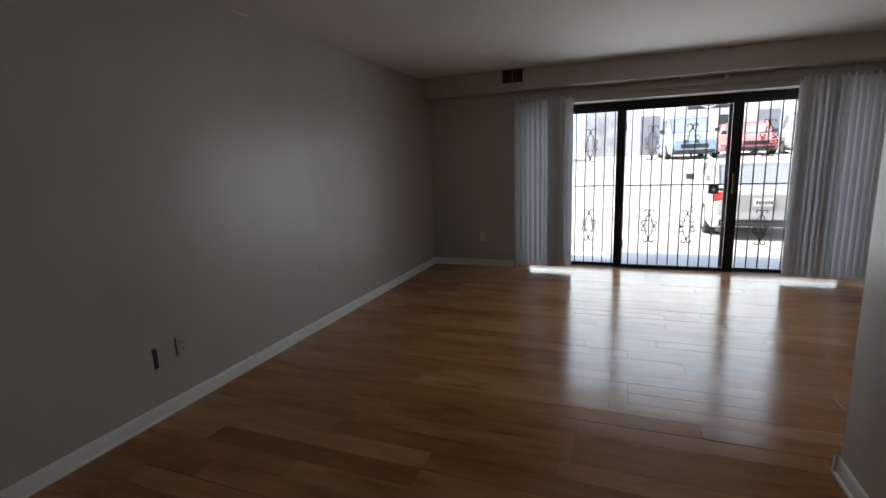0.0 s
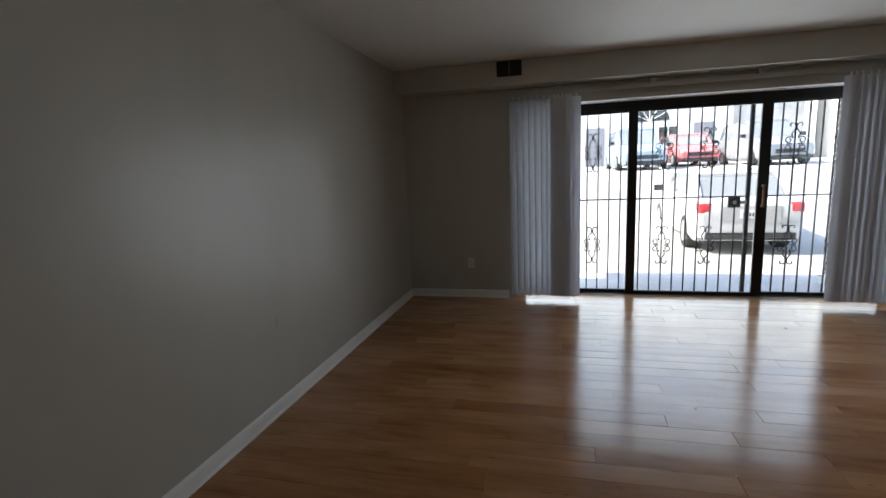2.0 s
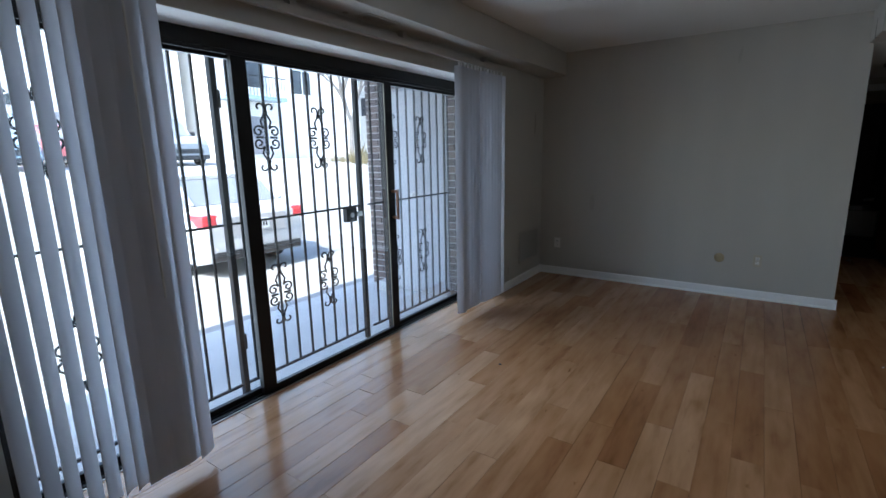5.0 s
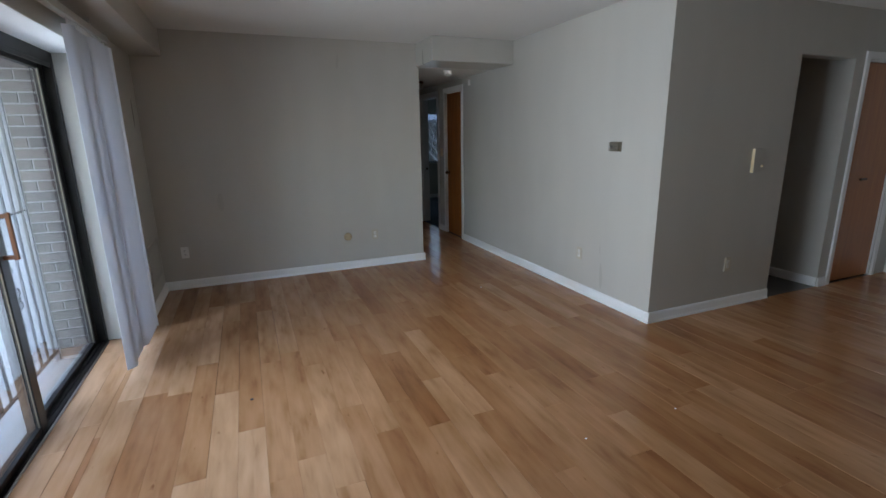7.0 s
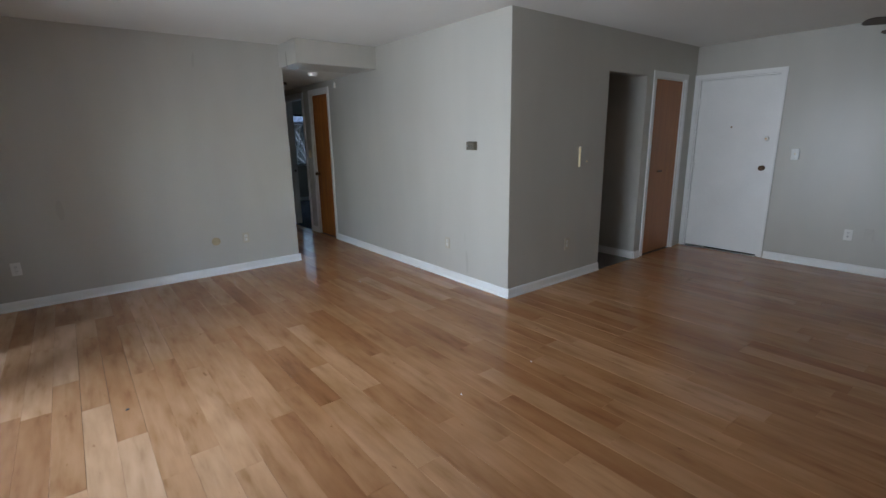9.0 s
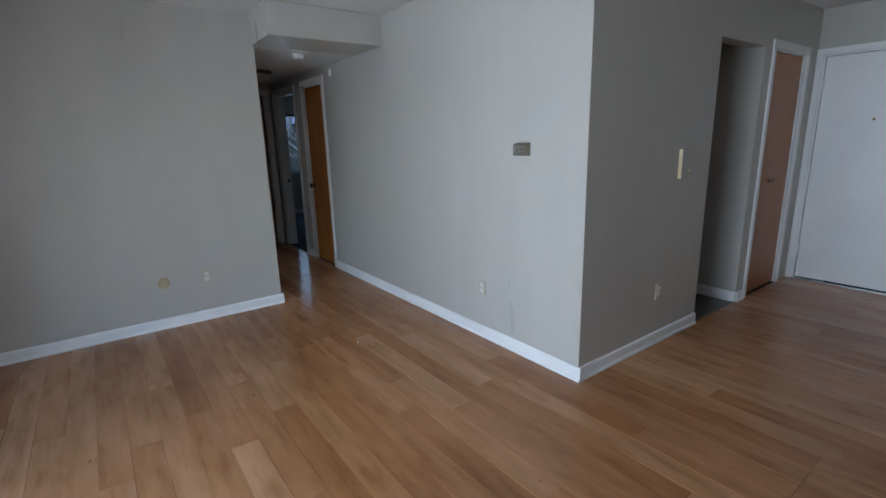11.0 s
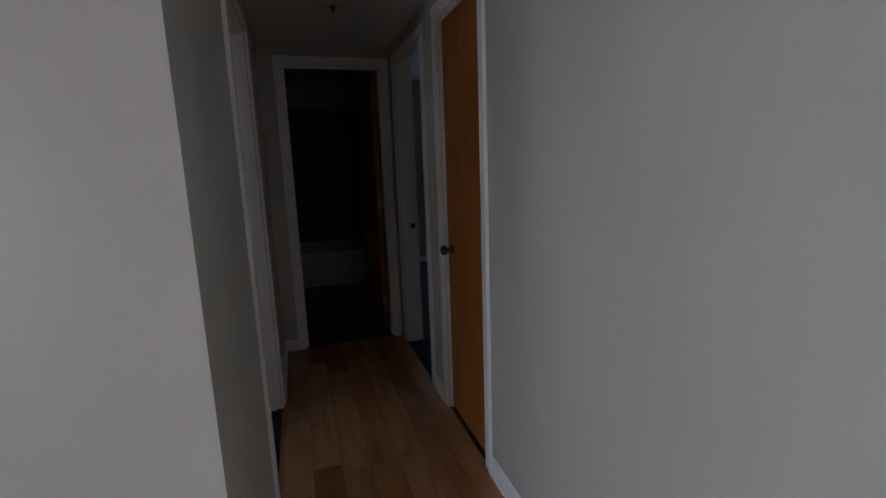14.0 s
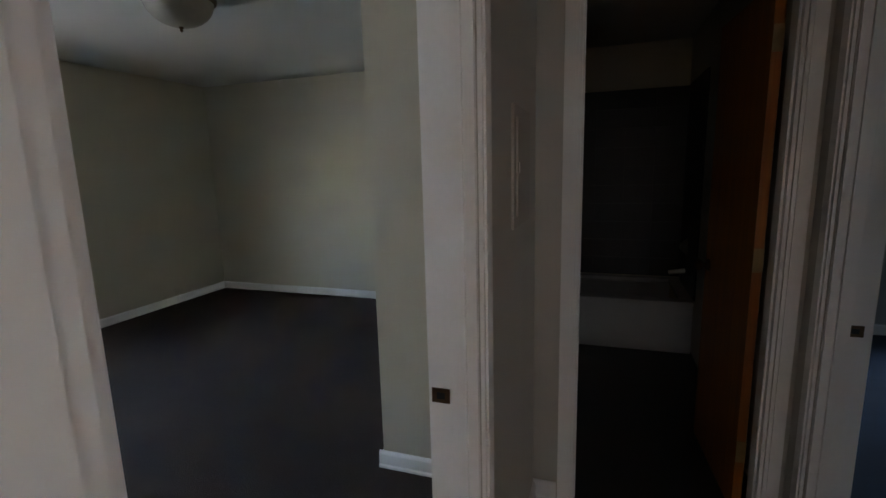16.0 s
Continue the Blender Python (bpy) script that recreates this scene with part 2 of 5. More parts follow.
TUB = surface("white_enamel", (0.72, 0.71, 0.70), 0.15, 0.03, 3.0, 30.0, 0.02)
KITCHEN_FLOOR = surface("grey_vinyl", (0.14, 0.125, 0.11), 0.45, 0.15, 3.0, 50.0, 0.08)
GLASS = glass_pane("window_glass")
BOWL = surface("frosted_bowl", (0.33, 0.30, 0.25), 0.42, 0.08, 5.0, 30.0, 0.03)
VENT_DARK = surface("dark_duct", (0.03, 0.028, 0.025), 0.7, 0.15, 6.0, 60.0, 0.0)
BRICK = brick_mat("brown_brick")
MORTAR = surface("pale_mortar", (0.55, 0.54, 0.52), 0.9, 0.12, 6.0, 80.0, 0.4, depth=0.003)
GREY_PANEL = surface("grey_cement_board", (0.40, 0.40, 0.42), 0.85, 0.12, 1.5, 40.0, 0.2, depth=0.002)
BOOT_GREY = surface("grey_boot_panel", (0.42, 0.42, 0.43), 0.35, 0.1, 2.0, 40.0, 0.0)
CONCRETE = surface("patio_concrete", (0.58, 0.57, 0.55), 0.85, 0.14, 1.2, 50.0, 0.3, depth=0.003)
ASPHALT = surface("sunbleached_paving", (0.34, 0.335, 0.32), 0.9, 0.2, 0.5, 30.0, 0.4, depth=0.005)
STUCCO = surface("white_stucco", (0.76, 0.75, 0.72), 0.9, 0.06, 0.5, 20.0, 0.4, depth=0.006)
STONE_F = surface("grey_stone_face", (0.36, 0.36, 0.37), 0.9, 0.3, 1.2, 9.0, 0.6, depth=0.02)
SHINGLE = surface("grey_shingle", (0.22, 0.22, 0.24), 0.9, 0.25, 1.0, 14.0, 0.5, depth=0.01)
# Pale roof tone darkened, shade put into the colour.
PALE_SHINGLE = surface("pale_shingle", (0.13, 0.135, 0.15), 0.9, 0.25, 1.5, 16.0, 0.6, depth=0.01)
GREY_DOOR = surface("grey_shutter", (0.22, 0.22, 0.24), 0.6, 0.12, 1.0, 25.0, 0.15)
DARK_WIN = surface("dark_window", (0.03, 0.035, 0.045), 0.1, 0.2, 0.6, 10.0, 0.0)
HEDGE = surface("dry_brush", (0.20, 0.17, 0.09), 0.95, 0.3, 1.2, 12.0, 0.5, depth=0.02)
BARK = surface("grey_bark", (0.20, 0.185, 0.17), 0.95, 0.2, 3.0, 30.0, 0.5, depth=0.004)
# Base colour darkened to stand in for shade on the neighbouring wall.
FENCE_G = surface("shaded_fence", (0.062, 0.064, 0.053), 0.85, 0.18, 1.2, 20.0, 0.2, stretch=(1, 3, 0.4))
CAR_SILVER = surface("silver_paint", (0.62, 0.63, 0.65), 0.25, 0.03, 1.0, 60.0, 0.0, 0.3)
CAR_RED = surface("red_paint", (0.64, 0.17, 0.17), 0.25, 0.05, 1.0, 60.0, 0.0)
CAR_BLUE = surface("slate_blue_paint", (0.30, 0.40, 0.48), 0.25, 0.05, 1.0, 60.0, 0.0, 0.2)
CAR_GREY = surface("pewter_paint", (0.34, 0.36, 0.38), 0.25, 0.05, 1.0, 60.0, 0.0, 0.3)
CAR_GLASS = surface("car_window", (0.20, 0.215, 0.23), 0.06, 0.1, 1.0, 10.0, 0.0)
TYRE = surface("tyre_rubber", (0.02, 0.02, 0.02), 0.85, 0.15, 5.0, 50.0, 0.1)
RED_LENS = surface("red_lens", (0.60, 0.06, 0.07), 0.15, 0.1, 4.0, 40.0, 0.0)
LAMP_LENS = surface("clear_lens", (0.70, 0.72, 0.74), 0.1, 0.05, 4.0, 40.0, 0.0)
BLACK_PL = surface("black_plastic", (0.025, 0.025, 0.027), 0.5, 0.15, 5.0, 50.0, 0.05)
FAN_WOOD = surface("dark_fan_blade", (0.06, 0.035, 0.022), 0.45, 0.2, 3.0, 30.0, 0.05, stretch=(1, 8, 1))


# ---------------------------------------------------------------- mesh helpers
def cuboid(bm, x0, x1, y0, y1, z0, z1, m=None, bevel=0.0):
    r = bmesh.ops.create_cube(bm, size=1.0)
    vs = r["verts"]
    for v in vs:
        v.co = Vector(((x0 + x1) / 2 + v.co.x * (x1 - x0), (y0 + y1) / 2 + v.co.y * (y1 - y0), (z0 + z1) / 2 + v.co.z * (z1 - z0)))
    if bevel:
        edges = list({e for v in vs for e in v.link_edges})
        got = bmesh.ops.bevel(bm, geom=edges, offset=bevel, segments=2, profile=0.7, affect="EDGES")
        vs = list({v for f in got["faces"] for v in f.verts} | {v for v in vs if v.is_valid})
    if m is not None:
        bmesh.ops.transform(bm, matrix=m, verts=vs)
    return bm


def slab(x0, x1, y0, y1, z0, z1, bevel=0.0):
    return cuboid(bmesh.new(), x0, x1, y0, y1, z0, z1, None, bevel)


def tube(bm, a, b, r, seg=10, r2=None):
    a, b = Vector(a), Vector(b)
    d = b - a
    m = Matrix.Translation((a + b) / 2) @ d.to_track_quat("Z", "Y").to_matrix().to_4x4()
    bmesh.ops.create_cone(bm, cap_ends=True, segments=seg, radius1=r, radius2=r if r2 is None else r2, depth=d.length, matrix=m)
    return bm


def lathe(bm, profile, seg=24, m=None):
    """Revolves (radius, height) pairs round z."""
    rings = []
    for r, z in profile:
        if r < 1e-5:
            rings.append([bm.verts.new((0, 0, z))])
        else:
            rings.append([bm.verts.new((r * math.cos(2 * math.pi * k / seg), r * math.sin(2 * math.pi * k / seg), z)) for k in range(seg)])
    for p, q in zip(rings, rings[1:]):
        for k in range(seg):
            j = (k + 1) % seg
            if len(p) == 1 and len(q) == 1:
                continue
            if len(p) == 1:
                bm.faces.new((p[0], q[j], q[k]))
            elif len(q) == 1:
                bm.faces.new((p[k], p[j], q[0]))
            else:
                bm.faces.new((p[k], p[j], q[j], q[k]))
    vs = [v for ring in rings for v in ring]
    if m is not None:
        bmesh.ops.transform(bm, matrix=m, verts=vs)
    return bm


def extrude_outline(bm, pts, depth, m):
    """A flat outline in x, z pushed along y."""
    a = [bm.verts.new((x, 0, z)) for x, z in pts]
    b = [bm.verts.new((x, depth, z)) for x, z in pts]
    n = len(pts)
    bm.faces.new(a)
    bm.faces.new(list(reversed(b)))
    for k in range(n):
        j = (k + 1) % n
        bm.faces.new((a[j], a[k], b[k], b[j]))
    bmesh.ops.transform(bm, matrix=m, verts=a + b)
    return bm


def mesh_of(name, bm, material, smooth=False):
    bmesh.ops.recalc_face_normals(bm, faces=bm.faces[:])
    me = bpy.data.meshes.new(name)
    bm.to_mesh(me)
    bm.free()
    me.materials.append(material)
    if smooth:
        for p in me.polygons:
            p.use_smooth = True
        me.set_sharp_from_angle(angle=radians(35))
    return me


def part(name, bm, material, parent, label="", smooth=False):
    ob = new(name, mesh_of(name, bm, material, smooth))
    ob.parent = parent
    if label:
        ob["label"] = label
    return ob


def solid(name, bm, material, label, category, kind="", group="", smooth=False):
    ob = new(name, mesh_of(name, bm, material, smooth))
    return tagged(ob, label, category, group, kind)


def thing(name, label, category, group="", kind="", m=None):
    ob = new(name)
    ob.empty_display_size = 0.1
    if m is not None:
        ob.matrix_world = m
    return tagged(ob, label, category, group, kind)


def wall(name, boxes, material, label):
    bm = bmesh.new()
    for b in boxes:
        cuboid(bm, *b)
    return solid(name, bm, material, label, "wall", "structure")


# ---------------------------------------------------------------- setting: shell
H = 2.44
HALL_H = 2.20
wall("wall_west", [(-0.14, -0.022, 0.07, 7.46, 0, H)], WALL, "long bare greige painted wall of the living room")
wall("wall_south", [(-0.022, 2.45, 0.07, 0.19, 0, H), (3.31, 3.48, 0.07, 0.19, 0, H), (2.45, 3.31, 0.07, 0.19, 2.06, H)], WALL,
     "greige painted wall round the white entrance door")
wall("wall_kitchen", [(3.36, 3.48, 0.19, 0.47, 0, H), (3.36, 3.48, 1.14, 1.33, 0, H), (3.36, 3.48, 2.05, 3.445, 0, H),
                      (3.36, 3.48, 0.47, 1.14, 2.045, H), (3.36, 3.48, 1.33, 2.05, 2.045, H)], WALL,
     "greige painted wall with kitchen opening and closet")
wall("wall_hall_south", [(3.48, 6.82, 3.325, 3.445, 0, H), (7.37, 7.70, 3.325, 3.445, 0, H), (8.43, 11.3, 3.325, 3.445, 0, H),
                         (6.82, 7.37, 3.325, 3.445, 2.06, H), (7.70, 8.43, 3.325, 3.445, 2.05, H)], WALL,
     "greige painted wall running from the living room into the hall")
wall("wall_hall_end", [(8.59, 8.71, 3.445, 3.514, 0, H), (8.59, 8.71, 4.205, 4.48, 0, H), (8.59, 8.71, 3.514, 4.205, 2.07, H)], WALL,
     "greige painted wall at the end of the hall")
wall("wall_hall_north", [(5.965, 6.882, 4.36, 4.48, 0, H), (7.70, 8.59, 4.36, 4.48, 0, H), (6.882, 7.70, 4.36, 4.48, 2.05, H)], WALL,
     "greige painted wall along the hall")
wall("wall_east", [(5.965, 6.085, 4.48, 7.46, 0, H)], WALL, "bare greige painted end wall of the living room")
wall("wall_north", [(-0.022, 1.14, 7.10, 7.46, 0, H), (4.80, 5.965, 7.10, 7.46, 0, H), (1.14, 4.80, 7.10, 7.46, 2.035, H)], WALL,
     "greige painted wall round the wide sliding window")
wall("wall_bath_north", [(8.59, 8.71, 4.48, 5.08, 0, H), (8.71, 11.3, 4.96, 5.08, 0, H)], BEDWALL, "painted wall between bathroom and bedroom")
wall("wall_bedroom_east", [(11.3, 11.42, 3.325, 8.75, 0, H)], BEDWALL, "cream painted bedroom wall")
wall("wall_bedroom_north", [(5.52, 6.7, 8.63, 8.75, 0, H), (8.1, 11.3, 8.63, 8.75, 0, H), (6.7, 8.1, 8.63, 8.75, 0, 0.85), (6.7, 8.1, 8.63, 8.75, 2.0, H)],
     BEDWALL, "cream painted bedroom wall")
wall("wall_far_bedroom_east", [(11.3, 11.42, -1.2, 1.40, 0, H), (11.3, 11.42, 2.43, 3.325, 0, H), (11.3, 11.42, 1.40, 2.43, 0, 0.83), (11.3, 11.42, 1.40, 2.43, 1.97, H)],
     WALL, "grey painted bedroom wall round a small window")
wall("wall_far_bedroom_south", [(7.3, 11.42, -1.32, -1.2, 0, H)], WALL, "grey painted bedroom wall")
wall("wall_far_bedroom_west", [(7.45, 7.57, -1.2, 3.325, 0, H)], WALL, "grey painted bedroom wall")
wall("wall_kitchen_south", [(3.48, 5.9, 1.21, 1.33, 0, H)], WALL, "greige painted kitchen wall")
wall("wall_kitchen_east", [(5.9, 6.02, 1.21, 3.325, 0, H)], WALL, "greige painted kitchen wall")
wall("wall_closet_back", [(4.05, 4.15, 0.07, 1.21, 0, H), (3.48, 4.05, 0.07, 0.19, 0, H)], WALL, "plain closet wall")
wall("wall_corridor", [(2.2, 3.48, -0.06, 0.06, -0.15, H)], WALL, "plain corridor wall behind the entrance door")
wall("wall_hall_closet", [(6.72, 6.79, 2.7, 3.325, 0, H), (7.40, 7.45, 2.7, 3.325, 0, H), (6.75, 7.45, 2.6, 2.7, 0, H)], WALL, "plain closet wall")

solid("ceiling", slab(-0.12, 11.42, -1.32, 8.75, H, H + 0.12), CEIL, "flat off-white painted ceiling", "ceiling", "structure")
solid("ceiling_hall", slab(5.965, 8.59, 3.445, 4.36, HALL_H, H - 0.004), CEIL, "lowered off-white hall ceiling", "ceiling", "structure")
solid("bulkhead_hall", slab(5.47, 5.962, 3.448, 4.39, HALL_H, H - 0.003, 0.004), WALL, "greige boxed bulkhead over the hall entrance", "bulkhead", "structure")
solid("bulkhead_window", slab(-0.020, 5.963, 6.845, 7.098, 2.205, H - 0.003, 0.006), WALL, "greige duct bulkhead above the sliding window", "bulkhead", "structure")
# Unseen block, extended past the west wall to keep sun off the patio.
solid("roof", slab(-8.0, 11.6, -1.5, 7.5, 2.6, 5.75), STUCCO, "unseen upper storeys, extended west to shade the patio", "building", "structure")
solid("subfloor", slab(-0.12, 8.65, 0.07, 7.40, -0.12, -0.012), SUBFLOOR, "dark gaps between the floor planks", "floor", "structure")
solid("floor_bedroom", slab(6.085, 11.3, 4.365, 8.63, -0.05, 0.003), CARPET_A, "dark brown bedroom carpet", "carpet", "structure")
solid("floor_far_bedroom", slab(7.57, 11.3, -1.2, 3.442, -0.05, 0.003), CARPET_B, "dark slate bedroom carpet", "carpet", "structure")
solid("floor_bathroom", slab(8.605, 11.3, 3.445, 4.96, -0.05, 0.002), BATH_FLOOR, "dark tiled bathroom floor", "floor", "structure")
solid("floor_kitchen", slab(3.365, 5.9, 1.33, 3.325, -0.05, -0.002), KITCHEN_FLOOR, "grey vinyl kitchen floor", "floor", "structure")


# ---------------------------------------------------------------- trim
def baseboard(a, b, inward, material=None):
    """A board with a rounded top and a shoe moulding, from a to b along a wall; inward points into the room."""
    a, b, n = Vector((*a, 0)), Vector((*b, 0)), Vector((*inward, 0))
    along = (b - a).normalized()
    prof = ((0.002, 0.0), (0.022, 0.0), (0.021, 0.012), (0.014, 0.019), (0.013, 0.070), (0.010, 0.080), (0.005, 0.086), (0.002, 0.086))
    bm = bmesh.new()
    ends = [[bm.verts.new(p + n * d + Vector((0, 0, z))) for d, z in prof] for p in (a, b)]
    k = len(prof)
    for i in range(k):
        j = (i + 1) % k
        bm.faces.new((ends[0][i], ends[0][j], ends[1][j], ends[1][i]))
    bm.faces.new(ends[0])
    bm.faces.new(list(reversed(ends[1])))
    return solid("baseboard", bm, material or TRIM, "white painted wooden baseboard along the wall", "baseboard", "structure")


for a, b, n in (
    ((-0.022, 0.19), (-0.022, 7.10), (1, 0)), ((0.0, 7.10), (1.10, 7.10), (0, -1)), ((4.83, 7.10), (5.943, 7.10), (0, -1)),
    ((5.965, 7.10), (5.965, 4.34), (-1, 0)), ((5.965, 4.36), (6.809, 4.36), (0, -1)), ((7.765, 4.36), (8.568, 4.36), (0, -1)),
    ((8.59, 4.36), (8.59, 4.262), (-1, 0)), ((3.338, 3.445), (6.757, 3.445), (0, 1)), ((7.433, 3.445), (7.637, 3.445), (0, 1)),
    ((3.36, 3.445), (3.36, 2.05), (-1, 0)), ((3.36, 1.33), (3.36, 1.205), (-1, 0)), ((0.0, 0.19), (2.385, 0.19), (0, 1)),
    ((3.36, 1.33), (5.9, 1.33), (0, 1)), ((11.3, 4.5), (11.3, 8.63), (-1, 0)), ((6.1, 8.63), (11.278, 8.63), (0, -1)),
    ((8.59, 4.48), (8.59, 5.10), (-1, 0)), ((8.59, 5.08), (11.278, 5.08), (0, 1)), ((11.3, -1.2), (11.3, 3.3), (-1, 0)),
):
    baseboard(a, b, n)


def casing(name, axis, plane, out, lo, hi, top, w=0.062):
    """Moulded casing round an opening: axis is the way the wall runs, out is the side it stands on."""
    ob = thing(name, "white painted moulded door casing", "door frame", kind="structure")

    def strip(part_name, u0, u1, z0, z1, upright, inner):
        bm = bmesh.new()
        steps = ((0.0, 1.0, 0.002, 0.011), (0.22, 0.93, 0.011, 0.016))
        for f0, f1, d0, d1 in steps:
            if upright:
                a, b = (u0 + (u1 - u0) * f0, u0 + (u1 - u0) * f1) if inner > 0 else (u1 - (u1 - u0) * f1, u1 - (u1 - u0) * f0)
                z_a, z_b = z0, z1
            else:
                a, b = u0, u1
                z_a, z_b = z0 + (z1 - z0) * f0, z0 + (z1 - z0) * f1
            p, q = sorted((plane + out * d0, plane + out * d1))
            if axis == "x":
                cuboid(bm, a, b, p, q, z_a, z_b)
            else:
                cuboid(bm, p, q, a, b, z_a, z_b)
        part(part_name, bm, TRIM, ob)

    strip("casing_leg", lo - w, lo, 0, top, True, -1)
    strip("casing_leg", hi, hi + w, 0, top, True, 1)
    strip("casing_head", lo - w, hi + w, top, top + w, False, 1)
    return ob


def jamb(name, axis, p0, p1, lo, hi, top, stop_at, t=0.016, stop=0.011):
    """The lining of a doorway with its stop."""
    ob = thing(name, "white painted door jamb lining", "door frame", kind="structure")

    def piece(nm, u0, u1, v0, v1, z0, z1):
        part(nm, slab(u0, u1, v0, v1, z0, z1, 0.0015) if axis == "x" else slab(v0, v1, u0, u1, z0, z1, 0.0015), TRIM, ob)

    piece("jamb_leg", lo, lo + t, p0, p1, 0.004, top - 0.001)
    piece("jamb_leg", hi - t, hi, p0, p1, 0.004, top - 0.001)
    piece("jamb_head", lo + t, hi - t, p0, p1, top - t, top - 0.001)
    s0, s1 = stop_at
    piece("door_stop", lo + t, lo + t + stop, s0, s1, 0.004, top - t)
    piece("door_stop", hi - t - stop, hi - t, s0, s1, 0.004, top - t)
    piece("door_stop", lo + t + stop, hi - t - stop, s0, s1, top - t - stop, top - t)
    return ob


casing("door_casing_hall_closet", "x", 3.445, 1, 6.82, 7.37, 2.06)
casing("door_casing_far_bedroom", "x", 3.445, 1, 7.70, 8.43, 2.05)
casing("door_casing_bath", "y", 8.59, -1, 3.514, 4.205, 2.07, 0.052)
casing("door_casing_bedroom", "x", 4.36, -1, 6.882, 7.70, 2.05, 0.072)
casing("door_casing_entry", "x", 0.19, 1, 2.45, 3.31, 2.06, 0.05)
casing("door_casing_coat_closet", "y", 3.36, -1, 0.47, 1.14, 2.045)
jamb("door_frame_hall_closet", "x", 3.325, 3.444, 6.82, 7.37, 2.06, (3.36, 3.39))
jamb("door_frame_far_bedroom", "x", 3.325, 3.444, 7.70, 8.43, 2.05, (3.385, 3.42))
jamb("door_frame_bath", "y", 8.591, 8.71, 3.514, 4.205, 2.07, (8.615, 8.65), 0.012, 0.008)
jamb("door_frame_bedroom", "x", 4.361, 4.48, 6.882, 7.70, 2.05, (4.385, 4.42))
jamb("door_frame_entry", "x", 0.07, 0.189, 2.45, 3.31, 2.06, (0.09, 0.12))
jamb("door_frame_coat_closet", "y", 3.361, 3.48, 0.47, 1.14, 2.045, (3.42, 3.45))


# ---------------------------------------------------------------- doors
def knob_on(parent, m, material, r=0.027, name="knob"):
    """A round door knob that stands out along +y of m."""
    bm = lathe(bmesh.new(), ((0, 0.062), (0.015, 0.061), (r * 0.9, 0.054), (r, 0.044), (r * 0.85, 0.033), (0.012, 0.024), (0.011, 0.010),
                             (0.025, 0.008), (0.029, 0.003), (0.029, 0.0)), 20, m @ pose(0, 0, 0, -90))
    return part(name, bm, material, parent, "round aged metal knob on a rose", True)


def hinge_on(parent, x, y, z, material, axis="x"):
    bm = tube(bmesh.new(), (x, y, z - 0.045), (x, y, z + 0.045), 0.006, 8)
    for k in (-1, 0, 1):
        cuboid(bm, x - 0.020, x + 0.020, y - 0.006, y - 0.001, z + k * 0.030 - 0.012, z + k * 0.030 + 0.012)
    return part("hinge", bm, material, parent, "paint-splashed butt hinge", True)


door = thing("door_hall_closet", "closed orange-brown birch veneer closet door", "door", kind="structure")
leaf = part("door_leaf", slab(6.839, 7.351, 3.396, 3.431, 0.012, 2.040, 0.003), DOOR_WOOD, door)
knob_on(door, pose(7.290, 3.431, 0.92), DARK_BRASS)
for z in (0.28, 1.06, 1.84):
    hinge_on(door, 6.839, 3.437, z, TRIM)

door = thing("door_bath", "open orange-brown birch veneer bathroom door", "door", kind="structure", m=pose(8.716, 3.556, 0, 0, 0, 4.0))
part("door_leaf", slab(0, 0.60, -0.0175, 0.0175, 0.012, 2.03, 0.003), DOOR_WOOD, door)
knob_on(door, pose(0.54, 0.0175, 0.93), DARK_BRASS)
for z in (0.28, 1.06, 1.84):
    bm = slab(-0.004, -0.001, -0.017, 0.017, z - 0.045, z + 0.045)
    part("hinge", bm, BRASS, door)

door = thing("door_entry", "closed flat white painted entrance door", "door", kind="structure")
part("door_leaf", slab(2.470, 3.290, 0.135, 0.172, 0.020, 2.040, 0.003), TRIM, door)
knob_on(door, pose(2.525, 0.172, 1.03), DARK_BRASS, 0.030)
bm = lathe(bmesh.new(), ((0, 0.022), (0.020, 0.022), (0.022, 0.018), (0.025, 0.010), (0.027, 0.004), (0.027, 0)), 20, pose(2.52, 0.172, 1.355, -90))
part("deadbolt", bm, STEEL, door, "round brushed deadbolt", True)
bm = slab(2.512, 2.528, 0.194, 0.206, 1.348, 1.362, 0.002)
part("thumb_turn", bm, BRASS, door)
part("peephole", lathe(bmesh.new(), ((0, 0.004), (0.008, 0.005), (0.010, 0.001), (0.010, 0)), 14, pose(2.90, 0.172, 1.49, -90)), BRASS, door)
part("kick_gap", slab(2.470, 3.05, 0.130, 0.178, 0.002, 0.018), DARK_SLOT, door)
for z in (0.30, 1.05, 1.80):
    hinge_on(door, 3.292, 0.178, z, TRIM)
solid("threshold", slab(2.468, 3.292, 0.12, 0.215, 0.0, 0.006, 0.002), STEEL, "low metal threshold under the entrance door", "threshold", "structure")

door = thing("door_coat_closet", "closed honey-coloured birch veneer closet door, lightened for daylight", "door", kind="structure")
part("door_leaf", slab(3.375, 3.410, 0.488, 1.122, 0.014, 2.025, 0.003), DAYLIT_DOOR, door)
bm = slab(3.352, 3.366, 0.83, 0.93, 0.985, 1.005, 0.004)
cuboid(bm, 3.364, 3.376, 0.845, 0.855, 0.988, 1.002)
cuboid(bm, 3.364, 3.376, 0.905, 0.915, 0.988, 1.002)
part("pull", bm, DARK_BRASS, door, "small bar pull")

